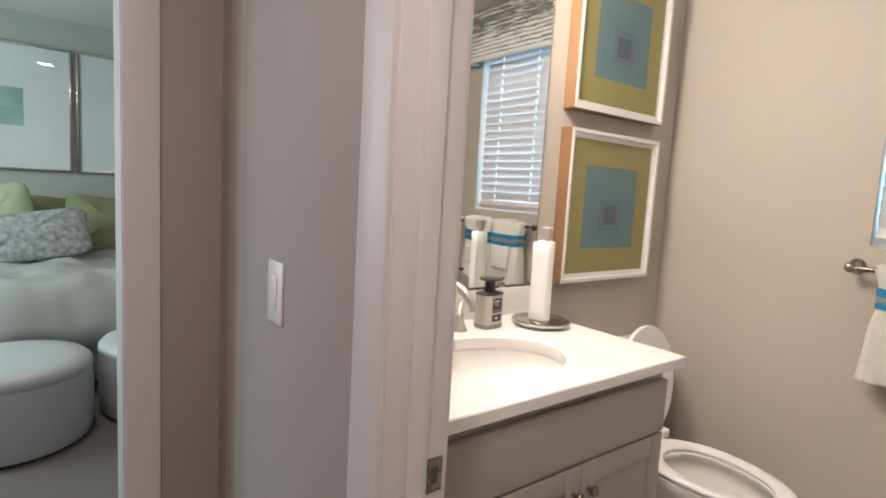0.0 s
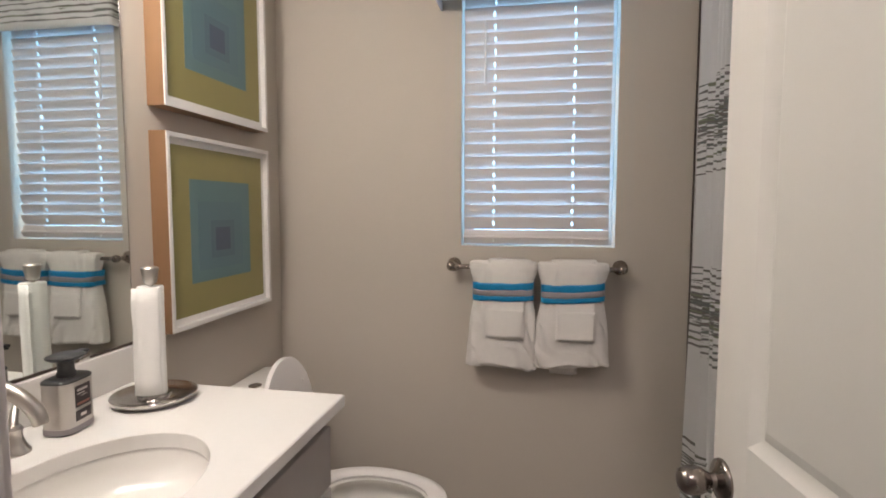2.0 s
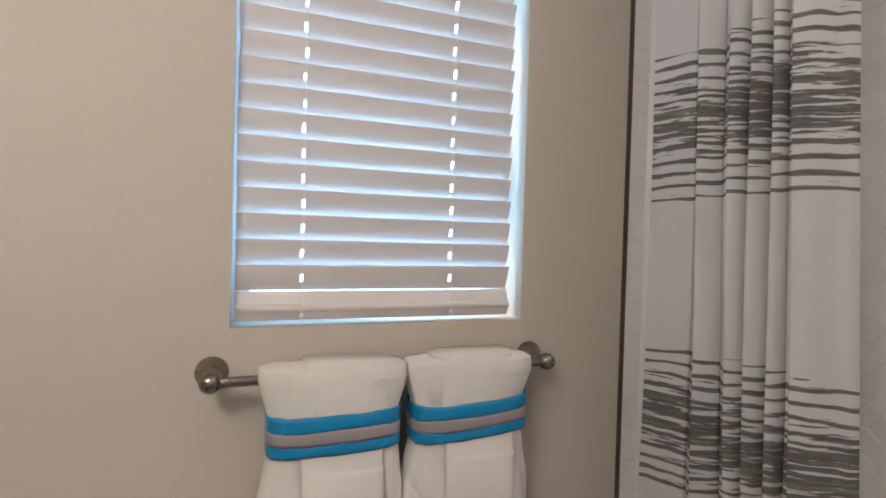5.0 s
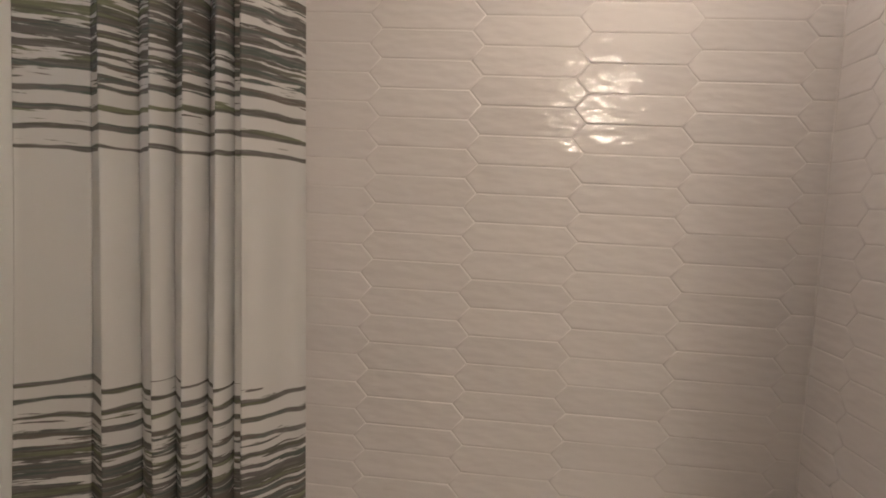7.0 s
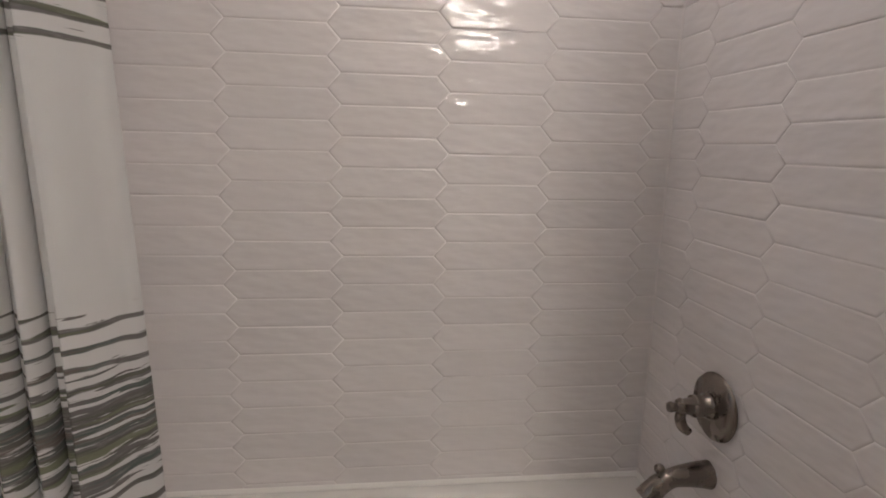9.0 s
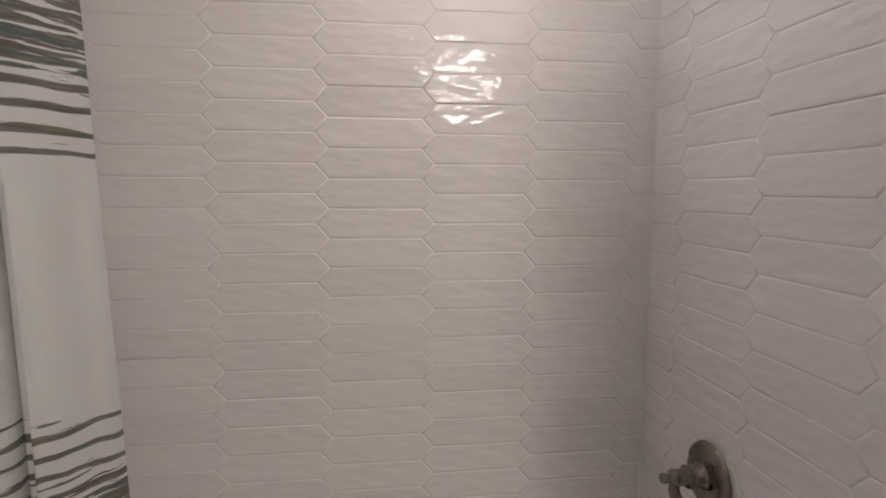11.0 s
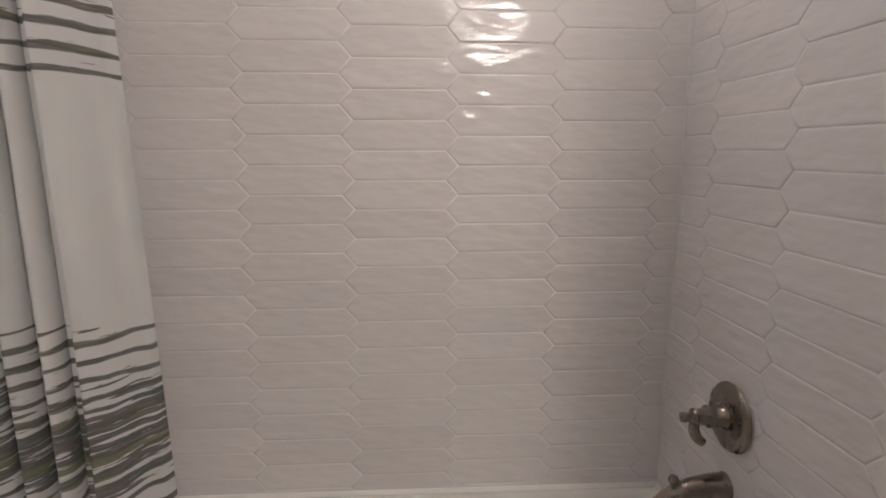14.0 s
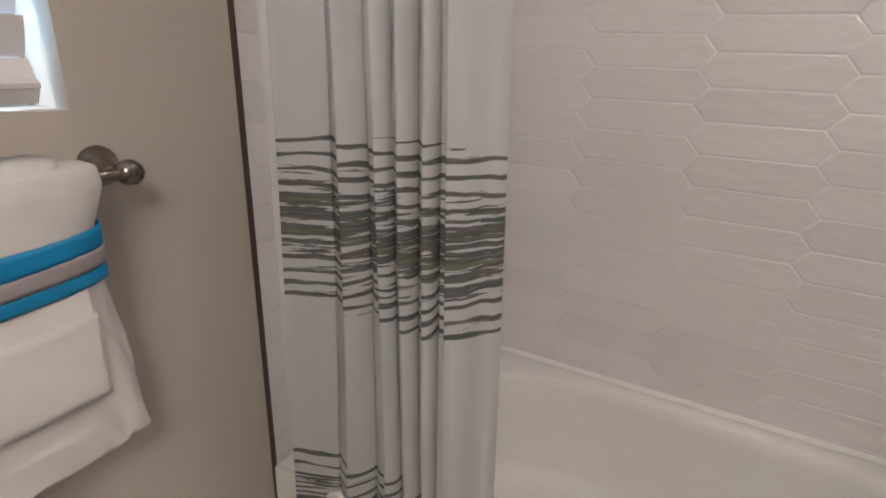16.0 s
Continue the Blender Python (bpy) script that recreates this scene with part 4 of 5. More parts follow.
def countertop():
    c = thing("countertop", "white quartz countertop with an oval undermount basin cut-out", "countertop", (0.98, 1.0, 0.858))
    x0, x1, y0, y1, z0, z1 = HX1 + 0.001, 1.437, 0.703, NY - 0.001, 0.859, 0.890
    K = 72
    oval = lambda s, z: [(SX + (SA + s) * math.cos(math.tau * i / K), SY + (SB + s) * math.sin(math.tau * i / K), z) for i in range(K)]

    def outer(e, z):
        out = []
        for i in range(K):
            cc, ss = math.cos(math.tau * i / K) * SA, math.sin(math.tau * i / K) * SB
            ts = []
            if cc > 1e-9: ts.append((x1 - e - SX) / cc)
            if cc < -1e-9: ts.append((x0 + e - SX) / cc)
            if ss > 1e-9: ts.append((y1 - e - SY) / ss)
            if ss < -1e-9: ts.append((y0 + e - SY) / ss)
            t = min(ts)
            out.append([SX + cc * t, SY + ss * t, z])
        for cx_, cy_ in ((x0 + e, y0 + e), (x1 - e, y0 + e), (x1 - e, y1 - e), (x0 + e, y1 - e)):
            j = min(range(K), key=lambda q: (out[q][0] - cx_) ** 2 + (out[q][1] - cy_) ** 2)
            out[j] = [cx_, cy_, z]
        return out
    bm = bmesh.new()
    rings = [oval(0, z0), oval(0, z1 - 0.002), oval(0.002, z1), outer(0.003, z1), outer(0, z1 - 0.003), outer(0, z0 + 0.002), outer(0.002, z0), oval(0, z0)]
    loft(bm, rings)
    part("slab", bm, M_QUARTZ, c, smooth=35)
    boxpart("backsplash", (x0, x1, NY - 0.021, NY - 0.001, 0.890, 0.986), M_QUARTZ, c, bevel=0.0015)
    boxpart("side_splash", (x0, x0 + 0.02, y0 + 0.01, NY - 0.022, 0.890, 0.986), M_QUARTZ, c, bevel=0.0015)
    s = thing("sink_basin", "white porcelain oval undermount basin below the countertop", "sink", (SX, SY, 0.72))
    bm = bmesh.new()
    prof = [(1.04, 0.8585), (1.0, 0.8588), (0.992, 0.850), (0.980, 0.832), (0.93, 0.808), (0.82, 0.790), (0.60, 0.779), (0.28, 0.770), (0.09, 0.768)]
    loft(bm, [[(SX + SA * 1.012 * k * math.cos(math.tau * i / K), SY + SB * 1.015 * k * math.sin(math.tau * i / K), z) for i in range(K)] for k, z in prof], True, False, True)
    o = part("bowl", bm, M_PORCELAIN, s, smooth=180)
    bm = bmesh.new()
    lathe(bm, [(0, 0.004), (0.014, 0.004), (0.020, 0.001), (0.022, 0)], (SX, SY, 0.7685), "z", 28)
    part("drain", bm, M_NICKEL, s, "nickel pop-up drain", smooth=40)


countertop()


def faucet():
    f = thing("basin_faucet", "brushed nickel high-arc basin faucet behind the bowl", "faucet", (0.945, 1.205, 0.89))
    x, y = 0.945, 1.205
    bm = bmesh.new()
    lathe(bm, [(0.030, 0), (0.030, 0.005), (0.024, 0.012), (0.019, 0.030), (0.0165, 0.06)], (x, y, 0.89), "z", 32)
    part("body", bm, M_BRUSHED, f, smooth=50)
    bm = bmesh.new()
    tube(bm, smooth_path([(x, y, 0.945), (x, y, 0.985), (x, y - 0.022, 1.026), (x, y - 0.060, 1.044), (x + 0.004, y - 0.105, 1.033), (x + 0.010, y - 0.136, 1.004), (x + 0.012, y - 0.143, 0.982)], 6), [0.0165 - 0.0045 * i / 36 for i in range(37)], 24)
    part("spout", bm, M_BRUSHED, f, smooth=60)
    for s in (-1, 1):
        hx, hy = x + s * 0.075, y - 0.010
        bm = bmesh.new()
        lathe(bm, [(0.026, 0), (0.026, 0.005), (0.020, 0.012), (0.0145, 0.028), (0.0135, 0.040), (0.016, 0.046), (0.012, 0.052), (0, 0.053)], (hx, hy, 0.89), "z", 28)
        tube(bm, smooth_path([(hx, hy, 0.935), (hx + s * 0.010, hy + 0.010, 0.952), (hx + s * 0.026, hy + 0.022, 0.966), (hx + s * 0.046, hy + 0.030, 0.972)], 4), [0.0085 - 0.003 * i / 12 for i in range(13)], 14)
        part("handle", bm, M_BRUSHED, f, smooth=50)


faucet()


def soap_dispenser():
    cx, cy = 1.133, 1.190
    s = thing("soap_dispenser", "brushed steel soap dispenser with a dark pump and label", "soap dispenser", (cx, cy, 0.8905))
    turn = Matrix.Translation((cx, cy, 0.8905)) @ Matrix.Rotation(radians(8), 4, "Z")

    def solid(nm, rows, m_, n_=3.4, dy=0.0, ang=40):
        b_ = bmesh.new()
        loft(b_, [[turn @ Vector((p[0], p[1] + dy, p[2])) for p in superellipse(0, 0, a_, c_, z_, n_, 48)] for a_, c_, z_ in rows], True, True, True)
        return part(nm, b_, m_, s, smooth=ang)
    A, B = 0.044, 0.032
    solid("body", [(A, B, 0.012), (A, B, 0.106)], M_BRUSHED, 3.6)
    solid("base_ring", [(A - 0.003, B - 0.003, 0), (A + 0.0004, B + 0.0004, 0.003), (A + 0.0006, B + 0.0006, 0.014)], M_GREYRIB, 3.6)
    solid("shoulder", [(A + 0.0005, B + 0.0005, 0.1055), (A + 0.0005, B + 0.0005, 0.109), (A - 0.003, B - 0.003, 0.112), (0.022, 0.018, 0.1135)], M_BLACKPLASTIC, 3.6)
    solid("pump_neck", [(0.018, 0.016, 0.113), (0.0175, 0.0155, 0.122), (0.0155, 0.014, 0.124), (0.0155, 0.014, 0.150)], M_BLACKPLASTIC, 2.4)
    solid("pump_top", [(0.030, 0.026, 0.148), (0.037, 0.032, 0.153), (0.037, 0.032, 0.156), (0.032, 0.028, 0.158)], M_BLACKPLASTIC, 2.3)
    b_ = bmesh.new()
    box(b_, 0.025, 0.058, -0.010, 0.010, 0.1485, 0.1555, 0.002)
    box(b_, 0.050, 0.057, -0.005, 0.005, 0.143, 0.150, 0.001)
    b_.transform(turn)
    part("nozzle", b_, M_BLACKPLASTIC, s, smooth=40)

    def flat(x0, x1, z0, z1, d, m_, nm):
        b_ = bmesh.new()
        box(b_, x0, x1, -B - 0.0004 - d, -B + 0.0008, z0, z1)
        b_.transform(turn)
        return part(nm, b_, m_, s)
    flat(-0.020, 0.022, 0.052, 0.096, 0.0002, M_LABEL, "label")
    flat(-0.020, 0.022, 0.024, 0.045, 0.0002, M_LABEL, "label")
    for a, c, z0, z1, m_ in ((-0.015, 0.014, 0.084, 0.089, M_LABELINK), (-0.015, 0.006, 0.078, 0.080, M_LABELINK), (-0.005, 0.012, 0.073, 0.0745, M_LABELINK), (-0.017, 0.018, 0.056, 0.061, M_LABELRED), (-0.008, 0.008, 0.031, 0.037, M_LABELINK)):
        flat(a, c, z0, z1, 0.0006, m_, "print_bar")


soap_dispenser()


def paper_towel_holder():
    h = thing("paper_towel_holder", "polished steel paper towel holder with a round tray base", "paper towel holder", (1.315, 1.135, 0.8905))
    c = (1.315, 1.135, 0.8905)
    bm = bmesh.new()
    lathe(bm, [(0, 0), (0.074, 0), (0.084, 0.003), (0.092, 0.010), (0.0945, 0.0165), (0.0930, 0.0190), (0.0890, 0.0185), (0.078, 0.0135), (0.060, 0.0105), (0.040, 0.0095), (0.037, 0.0105), (0.0355, 0.016), (0.031, 0.018), (0, 0.018)], c, "z", 64)
    part("tray", bm, M_STEEL, h, smooth=35)
    bm = bmesh.new()
    lathe(bm, [(0.006, 0.018), (0.006, 0.278), (0.012, 0.281), (0.0145, 0.286), (0.0185, 0.312), (0.019, 0.317), (0.016, 0.320), (0, 0.3205)], c, "z", 28)
    part("rod", bm, M_BRUSHED, h, smooth=40)
    r = thing("paper_towel_roll", "slim roll of white paper towels on the steel holder", "paper towel roll", (c[0], c[1], c[2] + 0.0185))
    bm = bmesh.new()
    rings = []
    for z, k in ((0.0, 0.97), (0.004, 1.0), (0.10, 0.995), (0.18, 1.0), (0.252, 1.0), (0.256, 0.96)):
        ring = []
        for i in range(48):
            a = math.tau * i / 48
            rr = 0.0285 * k + 0.0012 * math.sin(3 * a + z * 9) + 0.0004 * math.sin(11 * a)
            ring.append((c[0] + rr * math.cos(a), c[1] + rr * math.sin(a), c[2] + 0.0185 + z))
        rings.append(ring)
    loft(bm, rings, True, True, True)
    part("roll", bm, M_PAPER, r, smooth=50)
    bm = bmesh.new()
    outer, inner = [], []
    for i in range(9):
        a = radians(150 + 13 * i)
        rr = 0.0305 + 0.0012 * max(0, 4 - i)
        outer.append((c[0] + rr * math.cos(a), c[1] + rr * math.sin(a)))
    outer = [(outer[0][0] - 0.004, outer[0][1] + 0.006)] + outer
    zs = [c[2] + 0.02 + 0.252 * k / 8 for k in range(9)]
    bm = cloth_sheet(outer, zs, lambda x, y, z, u: (x + 0.001 * math.sin(z * 60 + 3 * u), y + 0.001 * math.cos(z * 45), z)[:2])
    o = part("loose_sheet", bm, M_PAPER, r, smooth=180)
    md = o.modifiers.new("thickness", "SOLIDIFY")
    md.thickness = 0.0012


paper_towel_holder()


# ---- toilet ----
def toilet():
    t = thing("toilet", "white porcelain toilet with its lid raised against the tank", "toilet", (1.885, 0.9, 0))
    cx = 1.885
    tank_y0 = 1.118

    SEAT_CX = 1.868

    def egg(a, bf, bb, yc, z, k=56, cx=SEAT_CX):
        out = []
        for i in range(k):
            an = math.tau * i / k
            c, s = math.cos(an), math.sin(an)
            out.append((cx + a * math.copysign(abs(c) ** 0.95, c), yc + (bb if s > 0 else bf) * s, z))
        return out
    bm = bmesh.new()
    outer = [(0.115, 0.20, 0.28, 0.84, 0.0), (0.110, 0.19, 0.28, 0.85, 0.10), (0.125, 0.21, 0.27, 0.84, 0.20), (0.158, 0.25, 0.25, 0.82, 0.29), (0.175, 0.275, 0.24, 0.81, 0.345), (0.179, 0.280, 0.24, 0.81, 0.366), (0.176, 0.277, 0.236, 0.81, 0.376),
             (0.130, 0.214, 0.155, 0.80, 0.376), (0.124, 0.207, 0.150, 0.80, 0.372), (0.128, 0.210, 0.152, 0.80, 0.352), (0.140, 0.222, 0.162, 0.80, 0.340), (0.136, 0.217, 0.155, 0.80, 0.305), (0.112, 0.180, 0.132, 0.81, 0.235), (0.082, 0.120, 0.105, 0.83, 0.175), (0.05, 0.06, 0.07, 0.85, 0.12), (0.03, 0.03, 0.03, 0.88, 0.09)]
    loft(bm, [egg(*o) for o in outer], True, True, True)
    box(bm, cx - 0.10, cx + 0.10, 1.0, 1.27, 0.0, 0.36, 0.02, 3)
    part("bowl", bm, M_PORCELAIN, t, smooth=60)
    bm = bmesh.new()
    loft(bm, [egg(0.1118, 0.1800, 0.1318, 0.81, 0.2349), egg(0.06, 0.10, 0.07, 0.81, 0.2351)], True, False, True)
    part("water", bm, M_WATER, t, "still clear water in the bowl", smooth=60)
    bm = bmesh.new()
    loft(bm, [egg(0.176, 0.279, 0.225, 0.805, 0.379), egg(0.180, 0.283, 0.228, 0.805, 0.384), egg(0.177, 0.280, 0.226, 0.805, 0.394), egg(0.160, 0.258, 0.205, 0.805, 0.399), egg(0.134, 0.222, 0.165, 0.80, 0.396), egg(0.125, 0.212, 0.155, 0.80, 0.388), egg(0.127, 0.214, 0.157, 0.80, 0.3785)], True)
    part("seat", bm, M_WHITEPLASTIC, t, "white ring seat", smooth=60)
    # raised lid, leaning back a little
    lean = Matrix.Translation((cx, 1.045, 0.418)) @ Matrix.Rotation(radians(82), 4, "X")
    bm = bmesh.new()
    lid = lambda k, h: [lean @ Vector((x - cx, -(y), h)) for x, y, _ in [(px, py, 0) for px, py, _ in egg(0.174 * k, 0.208 * k, 0.214 * k, -0.210, 0, cx=cx)]]
    loft(bm, [lid(0.97, -0.009), lid(1.0, -0.006), lid(1.0, 0.006), lid(0.985, 0.010), lid(0.92, 0.011), lid(0.5, 0.008)], True, True, True)
    part("lid", bm, M_WHITEPLASTIC, t, "raised white lid", smooth=40)
    for sx, u in ((-0.105, 0.31), (0.105, 0.31), (-0.13, 0.12), (0.13, 0.12)):
        for side in (1,):
            bm = bmesh.new()
            box(bm, -0.009, 0.009, -0.006, 0.006, 0.0, 0.006, 0.002)
            bm.transform(lean @ Matrix.Translation((sx, -(-u), 0.010 if side > 0 else -0.015)))
            part("bumper", bm, M_WHITEPLASTIC, t, smooth=40)
    for s in (-1, 1):
        bm = bmesh.new()
        box(bm, cx + s * 0.075 - 0.022, cx + s * 0.075 + 0.022, 1.012, 1.05, 0.390, 0.424, 0.006)
        part("hinge", bm, M_WHITEPLASTIC, t, smooth=40)
    boxpart("tank", (cx - 0.215, cx + 0.215, tank_y0 + 0.01, NY - 0.012, 0.37, 0.690), M_PORCELAIN, t, bevel=0.03, seg=5)
    boxpart("tank_lid", (cx - 0.232, cx + 0.232, tank_y0 - 0.003, NY - 0.006, 0.689, 0.727), M_PORCELAIN, t, bevel=0.013, seg=4)
    bm = bmesh.new()
    lathe(bm, [(0.026, 0), (0.026, 0.004), (0.023, 0.0055), (0.0, 0.0055)], (cx, 1.205, 0.727), "z", 28, scale=(1, 0.8))
    part("flush_button", bm, M_STEEL, t, "chrome dual flush button", smooth=40)
    boxpart("button_split", (cx - 0.001, cx + 0.001, 1.186, 1.224, 0.7324, 0.733), M_BLACKPLASTIC, t)


toilet()


# ---- bathroom door ----
def bathroom_door():
    d = thing("door_1", "white two-panel door standing open into the bathroom", "", (0.530, -0.127, 0))
    d["kind"] = "structure"
    W, T, H = 0.480, 0.035, 2.03
    # local: u along the door from the hinge, v towards the hall face, z up
    ang = math.atan2(0.073, 0.474)
    m = Matrix.Translation((0.535, -0.088 - T * math.cos(ang), 0)) @ Matrix.Rotation(ang, 4, "Z")

    def dbox(nm, u0, u1, v0, v1, z0, z1, bevel=0.0, parent=d, material=M_DOOR):
        b_ = bmesh.new()
        box(b_, u0, u1, v0, v1, z0, z1, bevel=bevel)
        b_.transform(m)
        return part(nm, b_, material, parent, smooth=40 if bevel else 0)
    st, sh = 0.086, 0.022
    z0 = 0.012
    rails = [(z0, 0.24), (0.925, 1.052), (1.90, H)]
    dbox("stile", 0, sh, 0, T, z0, H, 0.0015)
    dbox("stile", W - st, W, 0, T, z0, H, 0.0015)
    for a, b in rails:
        dbox("rail", sh, W - st, 0, T, a, b)
    for a, b in ((0.24, 0.925), (1.052, 1.90)):
        bm = bmesh.new()
        for side in (0, 1):
            f = lambda u, dd, z: (u, (T - dd) if side else dd, z)
            rings = []
            for e, dep in ((0, 0.0), (0.002, 0.0012), (0.016, 0.0100), (0.018, 0.0105), (0.034, 0.0022), (0.036, 0.0015)):
                rings.append([f(sh + e, dep, a + e), f(W - st - e, dep, a + e), f(W - st - e, dep, b - e), f(sh + e, dep, b - e)])
            loft(bm, rings, True, False, True)
        bm.transform(m)
        part("panel", bm, M_DOOR, d, smooth=25)
    for side in (1, -1):
        base = m @ Vector((W - 0.030, T if side > 0 else 0, 0.980))
        dirv = (m.to_3x3() @ Vector((0, side, 0))).normalized()
        turn = dirv.to_track_quat("Z", "Y").to_matrix().to_4x4()
        bm = bmesh.new()
        lathe(bm, [(0.029, 0), (0.0295, 0.003), (0.027, 0.006), (0.017, 0.0085), (0.0105, 0.012), (0.0095, 0.018), (0.012, 0.0205), (0.012, 0.023), (0.0165, 0.027), (0.0195, 0.035), (0.0200, 0.042), (0.0185, 0.051), (0.015, 0.058), (0.008, 0.0605), (0, 0.061)], base, turn=turn, seg=36)
        part("door_knob", bm, M_NICKEL, d, "brushed nickel round door knob", smooth=50)
    dbox("latch_plate", W - 0.0005, W + 0.001, 0.006, 0.029, 0.953, 1.008, 0, d, M_NICKEL)
    dbox("latch_bolt", W, W + 0.010, 0.012, 0.023, 0.973, 0.987, 0.002, d, M_NICKEL)
    for z in (0.2, 1.02, 1.82):
        b_ = bmesh.new()
        lathe(b_, [(0, 0), (0.0055, 0), (0.0055, 0.089), (0, 0.089)], (0.5305, -0.1315, z), "z", 12)
        part("hinge", b_, M_NICKEL, d, smooth=50)


bathroom_door()


# ---- switch ----
def light_switch():
    s = thing("light_switch", "white rocker light switch plate on the hall wall", "light switch", (HX0, 1.057, 1.078))
    y, z = 1.057, 1.078
    boxpart("plate", (HX0 - 0.006, HX0, y - 0.040, y + 0.040, z - 0.066, z + 0.066), M_WHITEPLASTIC, s, bevel=0.0025)
    boxpart("rocker", (HX0 - 0.0095, HX0 - 0.0055, y - 0.017, y + 0.017, z - 0.034, z + 0.034), M_WHITEPLASTIC, s, bevel=0.0015)
    for zz in (z - 0.049, z + 0.049):
        bm = bmesh.new()
        lathe(bm, [(0.003, 0), (0.0028, 0.001), (0, 0.0013)], (HX0 - 0.006, y, zz), "-x", 12)
        part("screw", bm, M_WHITEPLASTIC, s, smooth=40)


light_switch()


# ---- light fixtures ----
def fixtures():
    f = thing("vanity_light", "three-lamp brushed nickel vanity light above the mirror", "wall light", (0.98, NY, 2.16))
    boxpart("back_plate", (0.77, 1.19, NY - 0.022, NY - 0.001, 2.135, 2.185), M_NICKEL, f, bevel=0.004)
    for lx in (0.83, 0.98, 1.13):
        bm = bmesh.new()
        tube(bm, [(lx, NY - 0.02, 2.16), (lx, 1.14, 2.16)], 0.009, 12)
        part("arm", bm, M_NICKEL, f, smooth=60)
    for nm, x, y, room in (("recessed_light", 1.27, -0.65, "tub"), ("recessed_light", -0.25, 0.1, "hall"), ("recessed_light", 0.1, 2.9, "bedroom")):
        r = thing(nm, "white trimmed recessed ceiling light above the " + room, "recessed light", (x, y, CEIL))
        bm = bmesh.new()
        lathe(bm, [(0.052, -0.016), (0.062, -0.008), (0.078, -0.006), (0.082, 0.0)] if room == "tub" else [(0.082, -0.016), (0.09, -0.008), (0.105, -0.006), (0.11, 0.0)], (x, y, CEIL), "z", 40)
        part("trim_ring", bm, M_TRIM, r, smooth=40)


fixtures()


# ---- bedroom seen through its doorway ----
def pillow(name, label, cx, cy, cz, w, h, d, tilt, roll, material, group=""):
    p = thing(name, label, "pillow", (cx, cy, cz - h / 2), group)
    bm = bmesh.new()
    rings = []
    K, R = 40, 9
    m = Matrix.Translation((cx, cy, cz)) @ Matrix.Rotation(radians(roll), 4, "Y") @ Matrix.Rotation(radians(tilt), 4, "X")
    for r in range(-R, R + 1):
        t = r / R
        k = math.cos(t * math.pi / 2) ** 0.8 if abs(t) < 1 else 0.02
        ring = []
        for i in range(K):
            a = math.tau * i / K
            c, s = math.cos(a), math.sin(a)
            e = 0.40
            x = w / 2 * math.copysign(abs(c) ** e, c)
            z = h / 2 * math.copysign(abs(s) ** e, s)
            rr = 0.25 + 0.75 * k
            pinch = 1 - 0.07 * (1 - abs(math.sin(2 * a))) * (1 - t * t)
            ring.append(m @ Vector((x * rr * pinch, d / 2 * t * (1 - 0.35 * noise.noise(Vector((x * 9 + cx, z * 9, t)))), z * rr * pinch)))
        rings.append(ring)
    loft(bm, rings, True, True, True)
    part("cushion", bm, material, p, smooth=180)


